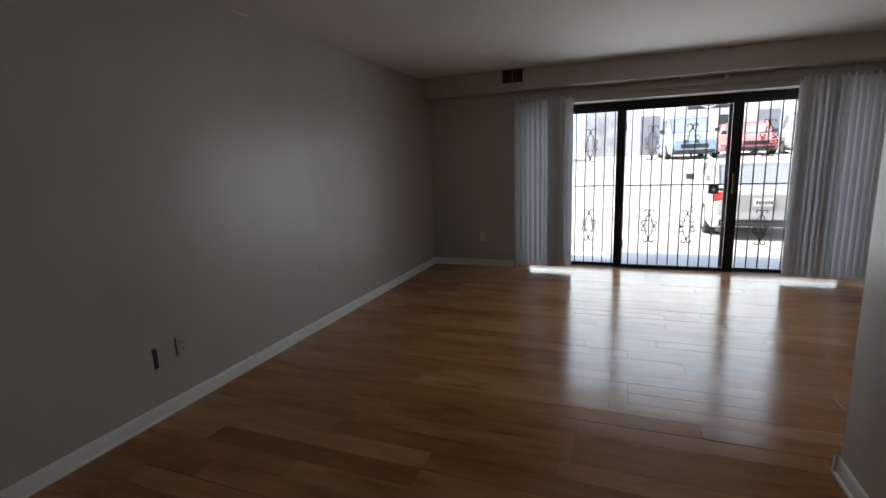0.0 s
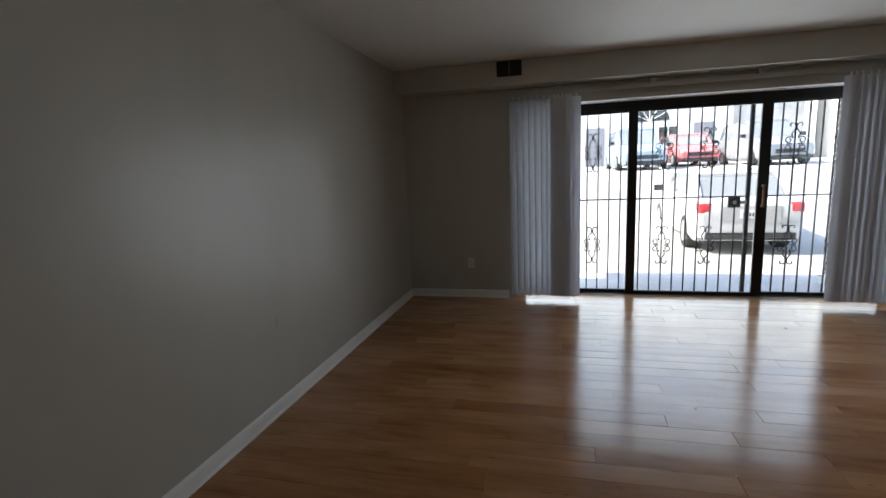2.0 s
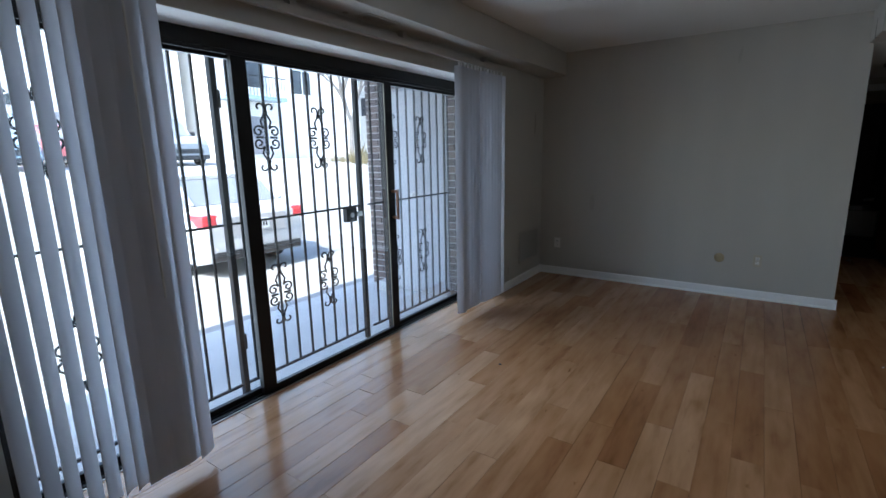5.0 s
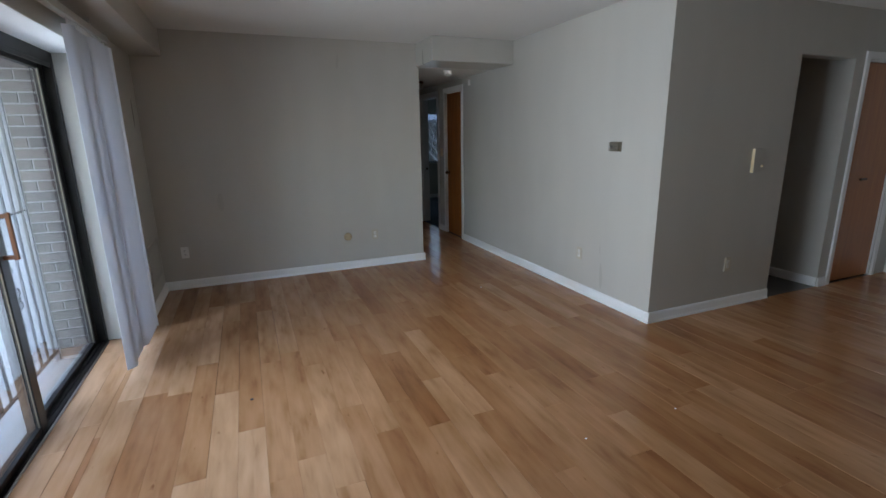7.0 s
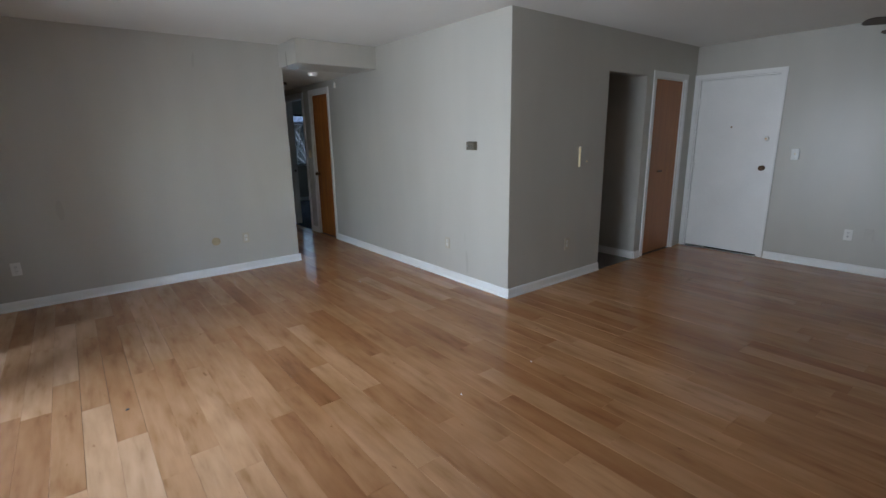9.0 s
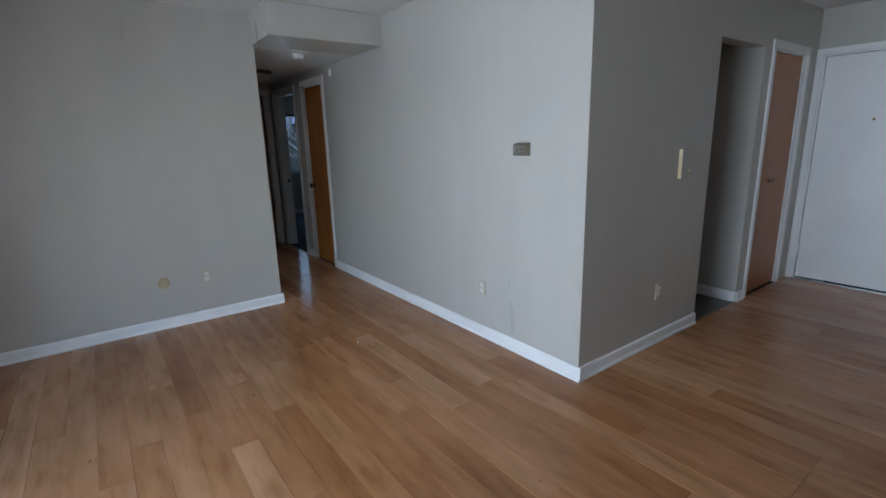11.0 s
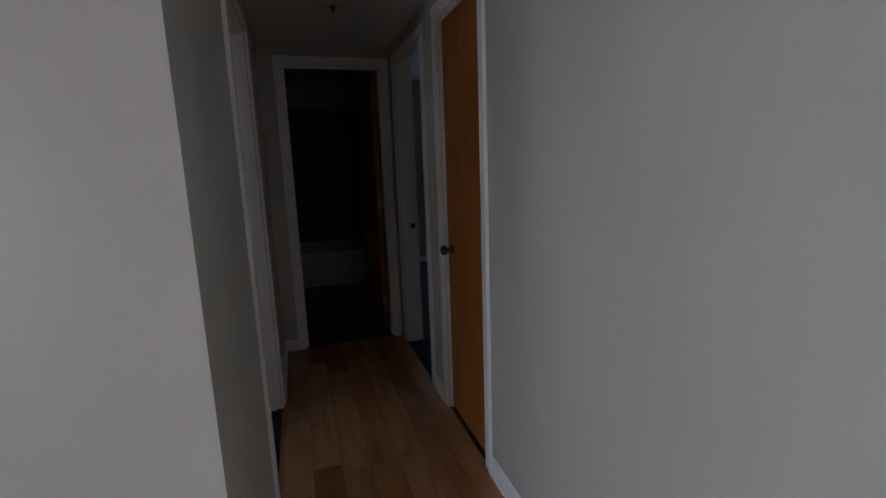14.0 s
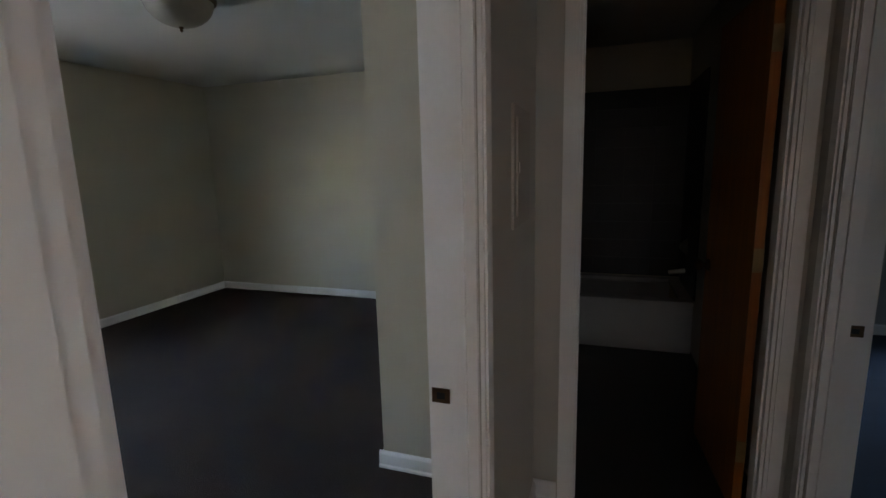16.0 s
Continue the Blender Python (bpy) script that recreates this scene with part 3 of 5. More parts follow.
for x, y, inward in ((7.684, 4.45, -1), (8.414, 3.37, -1)):
    ob = thing("strike_plate", "small worn brass strike plate on the jamb", "strike plate")
    bm = slab(x - 0.002, x + 0.0005, y - 0.022, y + 0.022, 0.890, 0.926, 0.0008)
    part("plate", bm, DARK_BRASS, ob)
    part("latch_hole", slab(x - 0.003, x - 0.0018, y - 0.010, y + 0.010, 0.900, 0.916), DARK_SLOT, ob)

# ---------------------------------------------------------------- sliding window
win = thing("window_1", "three-panel dark bronze aluminium sliding patio window", "window", kind="structure")
WY0, WY1 = 7.338, 7.430
part("window_frame_jamb", slab(1.142, 1.185, WY0, WY1, 0.0, 2.033, 0.003), BRONZE, win)
part("window_frame_jamb", slab(4.755, 4.798, WY0, WY1, 0.0, 2.033, 0.003), BRONZE, win)
bm = slab(1.185, 4.755, WY0, WY1, 1.960, 2.033, 0.003)
cuboid(bm, 1.185, 4.755, WY0 + 0.004, WY0 + 0.012, 1.938, 1.960)
part("window_frame_head", bm, BRONZE, win)
bm = slab(1.185, 4.755, WY0, WY1, -0.004, 0.012, 0.003)
for y in (7.366, 7.404):
    cuboid(bm, 1.185, 4.755, y - 0.003, y + 0.003, 0.012, 0.020)
part("window_sill", bm, BRONZE, win)
part("track_strip", slab(1.185, 4.755, WY0 - 0.012, WY0 - 0.001, -0.002, 0.006, 0.002), STEEL, win, "worn bare aluminium track edge")


def sash(x0, x1, y, name, l_w=0.07, r_w=0.07):
    s = part(name, cuboid(slab(x0, x0 + l_w, y - 0.016, y + 0.016, 0.014, 1.958, 0.003), x1 - r_w, x1, y - 0.016, y + 0.016, 0.014, 1.958, None, 0.003), BRONZE, win)
    part("bottom_rail", slab(x0 + l_w, x1 - r_w, y - 0.014, y + 0.014, 0.014, 0.044, 0.003), BRONZE, s)
    part("top_rail", slab(x0 + l_w, x1 - r_w, y - 0.014, y + 0.014, 1.924, 1.958, 0.003), BRONZE, s)
    p = part("pane", slab(x0 + l_w - 0.004, x1 - r_w + 0.004, y - 0.003, y + 0.003, 0.042, 1.926), GLASS, s, "clear glass pane")
    p.visible_shadow = False
    for x in (x0 + l_w, x1 - r_w):
        part("gasket", slab(x - 0.002, x + 0.002, y - 0.009, y - 0.0035, 0.044, 1.924), TAN_METAL, s, "pale glazing bead")
    return s


sash(1.189, 2.420, 7.404, "fixed_panel")
mid = sash(2.330, 3.620, 7.366, "sliding_panel", 0.09, 0.075)
sash(3.560, 4.751, 7.404, "fixed_panel", 0.095)
bm = slab(3.574, 3.594, 7.290, 7.307, 0.92, 1.15, 0.004)
for z in (0.935, 1.135):
    cuboid(bm, 3.577, 3.591, 7.305, 7.352, z - 0.010, z + 0.010)
part("pull_handle", bm, PULL_WOOD, mid, "wooden pull handle on metal feet")

solid("window_trim", slab(1.16, 4.78, 7.105, 7.336, 2.0335, 2.0348), TRIM, "white painted window head lining", "window trim", "structure")


# ---------------------------------------------------------------- security gate
def sweep(bm, pts, r, seg=6):
    """A round bar along a flat path in x, z."""
    rings = []
    for k, p in enumerate(pts):
        a, b = Vector(pts[max(k - 1, 0)]), Vector(pts[min(k + 1, len(pts) - 1)])
        d = (b - a).normalized()
        side = Vector((0, 1, 0))
        up = d.cross(side)
        rings.append([bm.verts.new(Vector(p) + (side * math.cos(2 * math.pi * j / seg) + up * math.sin(2 * math.pi * j / seg)) * r) for j in range(seg)])
    for p, q in zip(rings, rings[1:]):
        for j in range(seg):
            i = (j + 1) % seg
            bm.faces.new((p[j], p[i], q[i], q[j]))
    bm.faces.new(rings[0])
    bm.faces.new(list(reversed(rings[-1])))


def curl(cx, cz, r0, r1, a0, a1, n=16):
    return [(cx + (r0 + (r1 - r0) * k / n) * math.cos(a0 + (a1 - a0) * k / n), cz + (r0 + (r1 - r0) * k / n) * math.sin(a0 + (a1 - a0) * k / n)) for k in range(n + 1)]


def ornament():
    bm = bmesh.new()
    for s in (-1, 1):
        for v in (-1, 1):
            tip = curl(0.036, 0.186, 0.010, 0.030, radians(-60), radians(-60) + radians(250))
            stem = [(0.004, 0.165), (0.006, 0.150), (0.020, 0.125), (0.034, 0.100), (0.026, 0.078), (0.020, 0.062)]
            horn = curl(0.052, 0.038, 0.036, 0.010, radians(150), radians(150) - radians(430), 22)
            path = tip + stem + horn
            sweep(bm, [(s * x * 1.12, 0, v * z) for x, z in path], 0.0062)
    for z in (0.155, -0.155):
        lathe(bm, ((0, 0.018), (0.012, 0.012), (0.015, 0), (0.012, -0.012), (0, -0.018)), 8, Matrix.Translation((0, 0, z)))
    for s in (-1, 1):
        cuboid(bm, s * 0.052 - 0.026, s * 0.052 + 0.026, -0.006, 0.006, -0.007, 0.007)
    return mesh_of("scroll", bm, IRON, True)


SCROLL = ornament()


def grille(name, label, x0, x1, xs, scrolls):
    g = thing(name, label, "security gate")
    y = 7.68
    part("top_rail", slab(x0, x1, y - 0.008, y + 0.008, 2.12, 2.145), IRON, g)
    part("middle_rail", slab(x0, x1, y - 0.005, y + 0.005, 1.005, 1.019), IRON, g)
    part("bottom_rail", slab(x0, x1, y - 0.008, y + 0.008, -0.052, -0.036), IRON, g)
    bar = None
    for x in xs:
        if bar is None:
            bm = slab(-0.0065, 0.0065, -0.0065, 0.0065, -0.040, 2.122)
            bar = mesh_of("bar", bm, IRON)
        b = new("bar", bar)
        b.location = (x, y, 0)
        b.parent = g
    for x, z in scrolls:
        o = new("scroll", SCROLL)
        o.location = (x, y - 0.006, z)
        o.parent = g
    return g


BAR = 0.119
LOW, HIGH = 0.490, 1.537
grille("security_grille", "black wrought-iron window grille with scrolls", 1.083, 2.390, [1.110 + BAR * k for k in range(11)], [(x, z) for x in (2.003, 1.567) for z in (LOW, HIGH)])
gate = grille("security_gate", "black wrought-iron gate with scrolls and lock", 2.440, 3.580, [2.507 + BAR * k for k in range(9)], [(x, z) for x in (2.745, 3.185) for z in (LOW, HIGH)])
part("gate_post", slab(3.558, 3.595, 7.663, 7.697, -0.125, 2.15, 0.002), IRON, gate)
lockbox = part("lock_box", slab(3.395, 3.505, 7.658, 7.702, 0.895, 1.005, 0.003), IRON, gate, "square black lock box")
part("cylinder", lathe(bmesh.new(), ((0, 0.010), (0.016, 0.010), (0.019, 0.006), (0.019, 0)), 16, pose(3.450, 7.658, 0.95, 90)), STEEL, lockbox, "round steel cylinder")
part("latch", slab(3.505, 3.560, 7.65, 7.663, 0.93, 0.97, 0.002), STEEL, gate)
for z in (0.25, 1.75):
    part("gate_hinge", tube(bmesh.new(), (2.432, 7.66, z - 0.05), (2.432, 7.66, z + 0.05), 0.011, 10), IRON, gate)
grille("security_grille", "black wrought-iron window grille with scrolls", 3.655, 4.858, [3.735 + BAR * k for k in range(10)], [(x, z) for x in (3.977, 4.405) for z in (LOW, HIGH)])
solid("grille_post", slab(2.395, 2.431, 7.66, 7.70, -0.13, 2.45, 0.002), IRON, "black square iron post beside the gate", "post")

# ---------------------------------------------------------------- vertical blinds
VANE_T = VANE.node_tree
_tr = VANE_T.nodes.new("ShaderNodeBsdfTranslucent")
_tr.inputs[0].default_value = (0.72, 0.74, 0.80, 1)
_mx = VANE_T.nodes.new("ShaderNodeMixShader")
_mx.inputs[0].default_value = 0.30
link(VANE_T, VANE_T.nodes["Principled BSDF"].outputs[0], _mx.inputs[1])
link(VANE_T, _tr.outputs[0], _mx.inputs[2])
link(VANE_T, _mx.outputs[0], VANE_T.nodes["Material Output"].inputs[0])


def vane_mesh(sag):
    bm = bmesh.new()
    w, th, n = 0.089, 0.0016, 6
    rows = []
    for z in (0.0, 2.03):
        f, b = [], []
        for k in range(n + 1):
            u = k / n - 0.5
            y = sag * (1 - (2 * u) ** 2)
            f.append(bm.verts.new((u * w, y, z)))
            b.append(bm.verts.new((u * w, y + th, z)))
        rows.append(f + list(reversed(b)))
    m = len(rows[0])
    for k in range(m):
        j = (k + 1) % m
        bm.faces.new((rows[0][k], rows[0][j], rows[1][j], rows[1][k]))
    bm.faces.new(rows[0])
    bm.faces.new(list(reversed(rows[1])))
    return mesh_of("vane", bm, VANE, True)


blind = thing("vertical_blinds", "grey vinyl vertical blinds drawn open to both sides", "blinds")
bm = slab(1.05, 4.86, 7.025, 7.068, 2.118, 2.150, 0.003)
cuboid(bm, 1.05, 4.86, 7.018, 7.024, 2.112, 2.155)
part("head_rail", bm, PAINTED, blind)
for x in (1.4, 2.5, 3.4, 4.5):
    part("bracket", slab(x - 0.02, x + 0.02, 7.03, 7.075, 2.150, 2.204, 0.002), STEEL, blind)
VM, FLAT = vane_mesh(0.017), vane_mesh(0.004)
rv = random.Random(4)
# (place, turn) along the rail: folded runs, then flat overlapping runs
folds = [(1.175, 44), (1.236, 43), (1.297, 45), (1.359, 44), (1.421, 44), (1.484, 38), (1.543, 14), (4.824, 80)]
flats = [(1.590, 4), (1.624, 3), (1.667, 3), (1.706, 3), (1.738, 3), (1.802, 24), (4.098, -30), (4.136, -6), (4.182, -2), (4.238, -2), (4.294, -2), (4.350, -2), (4.392, 2)]
flats += [(4.448, -44), (4.508, -47), (4.568, -46), (4.628, -48), (4.688, -46), (4.738, -58)]
for k, (x, turn) in enumerate(folds + flats):
    flat = k >= len(folds)
    o = new("vane", FLAT if flat and turn > -20 else VM)
    o.matrix_world = pose(x, 7.046 + rv.uniform(-0.003, 0.003) * (0 if flat else 1) - (0.0018 * (k % 2) if flat else 0), 0.052 + rv.uniform(-0.004, 0.004), 0, 0, turn + (180 if flat else rv.uniform(-4, 4)))
    o.parent = blind
    c = part("vane_clip", slab(x - 0.006, x + 0.006, 7.040, 7.052, 2.078, 2.118), WHITE_PL, blind)
part("wand", tube(bmesh.new(), (1.70, 7.012, 0.85), (1.70, 7.014, 2.10), 0.005, 8), WHITE_PL, blind, "thin plastic tilt wand")


# ---------------------------------------------------------------- wall plates and fixtures
def on_wall(x, y, z, face):
    """A frame whose +y points into the room from a wall that faces that way."""
    return pose(x, y, z, 0, 0, {"+y": 0, "-x": 90, "-y": 180, "+x": -90}[face])


def outlet(m, material, label, slots=True):
    ob = thing("outlet", label, "outlet", m=m)
    part("cover_plate", slab(-0.035, 0.035, 0.0, 0.007, -0.057, 0.057, 0.003), material, ob)
    if slots:
        for dz in (-0.020, 0.020):
            r = part("receptacle", slab(-0.016, 0.016, 0.0065, 0.0095, dz - 0.014, dz + 0.014, 0.002), WHITE_PL if material is not PAINTED else PAINTED, ob)
            bm = slab(-0.008, -0.005, 0.009, 0.0101, dz - 0.003, dz + 0.007)
            cuboid(bm, 0.005, 0.008, 0.009, 0.0101, dz - 0.003, dz + 0.007)
            cuboid(bm, -0.002, 0.002, 0.009, 0.0101, dz - 0.010, dz - 0.006)
            part("slots", bm, DARK_SLOT, r)
        part("screw", lathe(bmesh.new(), ((0, 0.0085), (0.003, 0.008), (0.0035, 0.0065)), 8, pose(0, 0, 0, -90) @ Matrix.Translation((0, 0, 0))), STEEL, ob)
    return ob


outlet(on_wall(-0.022, 3.04, 0.378, "+x"), PAINTED, "overpainted duplex outlet low on the wall")
# Dark strip stands in for the shaded side of a proud plate.
ob = thing("plate_shade", "narrow dark strip for the shaded edge of a low wall plate", "wall plate", m=on_wall(-0.022, 2.87, 0.360, "+x"))
part("shade_strip", slab(-0.011, 0.011, 0.0, 0.004, -0.056, 0.056, 0.001), DARK_SLOT, ob, "dark strip painted in for shade")
part("ear", slab(-0.014, 0.014, 0.0, 0.006, 0.056, 0.064, 0.001), STEEL, ob, "metal ear")
part("ear", slab(-0.014, 0.014, 0.0, 0.006, -0.064, -0.056, 0.001), STEEL, ob, "metal ear")
outlet(on_wall(0.683, 7.10, 0.39, "-y"), WHITE_PL, "small white outlet low on the wall")
outlet(on_wall(5.965, 4.95, 0.37, "-x"), PLATE, "almond duplex outlet low on the wall")
outlet(on_wall(5.965, 6.89, 0.37, "-x"), WHITE_PL, "white duplex outlet low on the wall")
outlet(on_wall(4.215, 3.445, 0.375, "+y"), PLATE, "almond duplex outlet low on the wall")
outlet(on_wall(3.36, 2.61, 0.38, "-x"), PLATE, "almond duplex outlet low on the wall")
outlet(on_wall(1.66, 0.19, 0.385, "+y"), WHITE_PL, "white duplex outlet low on the wall")
outlet(on_wall(1.50, 0.19, 0.405, "+y"), PAINTED, "overpainted blank plate low on the wall", False)


def switch(m, material, label):
    ob = thing("light_switch", label, "switch", m=m)
    part("cover_plate", slab(-0.036, 0.036, 0.0, 0.013, -0.058, 0.058, 0.003), material, ob)
    part("toggle", slab(-0.005, 0.005, 0.012, 0.026, -0.004, 0.014, 0.002), CREAM, ob)
    for dz in (-0.042, 0.042):
        part("screw", lathe(bmesh.new(), ((0, 0.0145), (0.003, 0.014), (0.0035, 0.0125)), 8, Matrix.Translation((0, 0, dz)) @ pose(0, 0, 0, -90)), STEEL, ob)
    return ob


ob = thing("intercom", "overpainted wall box with a small cream knob", "intercom", m=on_wall(3.36, 2.42, 1.225, "-x"))
case = part("case", slab(-0.065, 0.060, 0.0, 0.024, -0.095, 0.095, 0.003), PAINTED, ob)
# Lighter side paints in the window light on the edge of the box.
part("lit_edge", slab(0.060, 0.0645, 0.001, 0.0235, -0.094, 0.094, 0.001), CREAM, ob, "cream strip painting in the window-lit edge")
part("knob", lathe(bmesh.new(), ((0, 0.014), (0.006, 0.013), (0.008, 0.009), (0.008, 0)), 14, pose(-0.03, 0.024, -0.045, -90)), CREAM, ob, "small cream knob", True)
switch(on_wall(2.225, 0.19, 1.19, "+y"), WHITE_PL, "white light switch beside the entrance door")
switch(on_wall(7.535, 3.445, 1.21, "+y"), CREAM, "cream light switch in the hall")

ob = thing("phone_plate", "round cream blank wall plate with two screws", "wall plate", m=on_wall(5.965, 5.26, 0.37, "-x"))
part("disc", lathe(bmesh.new(), ((0, 0.010), (0.036, 0.010), (0.043, 0.007), (0.045, 0.0)), 28, pose(0, 0, 0, -90)), TAN_PLATE, ob, "", True)
for dx in (-0.028, 0.028):
    part("screw", lathe(bmesh.new(), ((0, 0.0118), (0.003, 0.0115), (0.004, 0.0095)), 8, pose(dx, 0, 0, -90)), DARK_BRASS, ob)

ob = thing("thermostat", "old tan and pewter wall thermostat with a knob", "thermostat", m=on_wall(3.832, 3.445, 1.352, "+y") @ Matrix.Scale(0.90, 4))
part("back_plate", slab(-0.068, 0.068, 0.0, 0.010, -0.042, 0.044, 0.003), TAN_METAL, ob)
body = part("body", slab(-0.062, 0.062, 0.010, 0.034, -0.038, 0.038, 0.005), TAN_METAL, ob)
part("face", slab(-0.054, 0.054, 0.034, 0.037, -0.030, 0.030, 0.001), FACE_METAL, body, "brushed pewter face")
part("scale_line", slab(-0.050, 0.050, 0.0365, 0.0376, -0.001, 0.001), DARK_SLOT, body)
part("dial", lathe(bmesh.new(), ((0, 0.012), (0.009, 0.012), (0.011, 0.009), (0.011, 0)), 18, pose(0.026, 0.037, 0, -90)), STEEL, body, "", True)
bm = bmesh.new()
for k in range(5):
    cuboid(bm, -0.045 + k * 0.007, -0.041 + k * 0.007, 0.0365, 0.0377, -0.022, -0.017)
part("marks", bm, DARK_SLOT, body)

ob = thing("smoke_detector", "small round white smoke detector on the hall ceiling", "smoke detector", m=pose(6.16, 3.92, HALL_H, 180))
part("base", lathe(bmesh.new(), ((0.055, 0), (0.055, 0.012), (0.048, 0.014)), 28), WHITE_PL, ob, "", True)
part("cover", lathe(bmesh.new(), ((0.050, 0.013), (0.048, 0.034), (0.040, 0.042), (0, 0.043)), 28), WHITE_PL, ob, "", True)
ob = thing("wall_sensor", "small white sensor box high on the wall", "sensor", m=on_wall(6.555, 3.445, 2.12, "+y"))
part("case", slab(-0.017, 0.017, 0.0, 0.022, -0.035, 0.035, 0.005), WHITE_PL, ob)
part("button", slab(-0.006, 0.006, 0.021, 0.025, -0.008, 0.008, 0.001), WHITE_PL, ob)


def bowl_lamp(m, r, drop):
    ob = thing("ceiling_light", "unlit flush ceiling light with bronze rim and glass bowl", "ceiling light", m=m)
    part("pan", lathe(bmesh.new(), ((0, 0), (r, 0), (r * 1.02, -0.012), (r, -0.030), (r * 0.93, -0.036), (r * 0.9, -0.030)), 36), DARK_BRASS, ob, "dark bronze rim", True)
    prof = [(r * 0.92 * math.cos(a), -0.032 - (drop - 0.062) * math.sin(a)) for a in (k * math.pi / 2 / 9 for k in range(10))]
    part("bowl", lathe(bmesh.new(), prof, 36), BOWL, ob, "frosted glass bowl", True)
    part("finial", lathe(bmesh.new(), ((0, -drop + 0.036), (0.012, -drop + 0.032), (0.014, -drop + 0.024), (0.007, -drop + 0.018), (0.010, -drop + 0.008), (0, -drop)), 16), DARK_BRASS, ob, "", True)
    return ob


bowl_lamp(pose(7.345, 3.945, HALL_H), 0.145, 0.155)
bowl_lamp(pose(8.98, 6.45, H), 0.20, 0.20)

ob = thing("breaker_panel", "overpainted electrical breaker panel in the hall wall", "breaker panel", m=on_wall(8.236, 4.36, 1.425, "-y"))
part("cover", slab(-0.15, 0.15, 0.0, 0.008, -0.18, 0.18, 0.002), PAINTED, ob)
d = part("panel_door", slab(-0.115, 0.115, 0.008, 0.014, -0.145, 0.145, 0.002), PAINTED, ob)
part("latch", slab(0.085, 0.105, 0.014, 0.018, -0.015, 0.015, 0.001), STEEL, d)

ob = thing("wall_register", "dark ceiling-height air register in the bulkhead", "air vent")
part("frame", cuboid(cuboid(cuboid(slab(1.043, 1.283, 6.834, 6.8445, 2.288, 2.301), 1.043, 1.283, 6.834, 6.8445, 2.418, 2.431), 1.043, 1.056, 6.834, 6.8445, 2.301, 2.418), 1.270, 1.283, 6.834, 6.8445, 2.301, 2.418), VENT_DARK, ob)
part("backing", slab(1.056, 1.270, 6.8415, 6.8445, 2.301, 2.418), DARK_SLOT, ob)
for k in range(11):
    part("slat", slab(-0.001, 0.001, -0.004, 0.004, 2.301, 2.418), VENT_DARK, ob).matrix_world = pose(1.068 + k * 0.019, 6.837, 0, 0, 0, 30)
part("divider", slab(1.160, 1.166, 6.832, 6.842, 2.301, 2.418), PAINTED, ob)

ob = thing("soffit_register", "white slatted register under the bulkhead", "air vent")
part("frame", cuboid(cuboid(cuboid(slab(2.95, 3.24, 6.935, 6.947, 2.199, 2.204), 2.95, 3.24, 7.028, 7.04, 2.199, 2.204), 2.95, 2.962, 6.947, 7.028, 2.199, 2.204), 3.228, 3.24, 6.947, 7.028, 2.199, 2.204), PAINTED, ob)
part("backing", slab(2.962, 3.228, 6.947, 7.028, 2.2025, 2.2042), DARK_SLOT, ob)
for k in range(7):
    part("slat", slab(2.962, 3.228, -0.004, 0.004, -0.0008, 0.0008), PAINTED, ob).matrix_world = pose(0, 6.953 + k * 0.0115, 2.1995, 35)

ob = thing("return_grille", "white painted return-air grille low on the wall", "air vent")
part("frame", cuboid(cuboid(cuboid(slab(5.36, 5.86, 7.090, 7.0985, 0.215, 0.235, 0.001), 5.36, 5.86, 7.090, 7.0985, 0.545, 0.565), 5.36, 5.38, 7.090, 7.0985, 0.235, 0.545), 5.84, 5.86, 7.090, 7.0985, 0.235, 0.545), PAINTED, ob)
part("backing", slab(5.38, 5.84, 7.0965, 7.0985, 0.235, 0.545), PAINTED, ob)
for k in range(24):
    part("slat", slab(5.38, 5.84, -0.005, 0.005, -0.0012, 0.0012), PAINTED, ob).matrix_world = pose(0, 7.092, 0.243 + k * 0.0128, 40)

fan = thing("ceiling_fan", "dark five-blade ceiling fan in the entrance area", "ceiling fan", m=pose(1.04, 1.29, 0))
part("canopy", lathe(bmesh.new(), ((0, H - 0.001), (0.065, H - 0.001), (0.06, H - 0.03), (0.03, H - 0.06), (0.015, H - 0.065)), 24), DARK_BRASS, fan, "", True)
part("rod", tube(bmesh.new(), (0, 0, 2.28), (0, 0, H - 0.06), 0.012, 10), DARK_BRASS, fan)
part("motor", lathe(bmesh.new(), ((0, 2.31), (0.07, 2.30), (0.10, 2.27), (0.11, 2.23), (0.09, 2.19), (0.05, 2.17), (0, 2.165)), 28), DARK_BRASS, fan, "", True)
for k in range(5):
    a = 36 + 72 * k
    m = pose(0, 0, 2.205, 0, 0, a)
    bm = slab(0.10, 0.22, -0.02, 0.02, -0.003, 0.003)
    bmesh.ops.transform(bm, matrix=m, verts=bm.verts[:])
    part("blade_arm", bm, DARK_BRASS, fan)
    pts = [(0.19, -0.05), (0.45, -0.062), (0.58, -0.065), (0.61, -0.045), (0.62, 0), (0.61, 0.045), (0.58, 0.065), (0.45, 0.062), (0.19, 0.05)]
    bm = bmesh.new()
    extrude_outline(bm, pts, 0.006, pose(0, 0, 2.212, 0, 0, a) @ pose(0, 0, 0, 12) @ pose(0, 0, 0, -90))
    part("blade", bm, FAN_WOOD, fan)

for y, ln in ((3.75, 0.16), (3.42, 0.05)):
    solid("paint_bead", slab(-0.0215, -0.016, y, y + ln, 2.4335, 2.4395, 0.002), TRIM, "bead of white caulk at the ceiling line", "caulk", "structure")

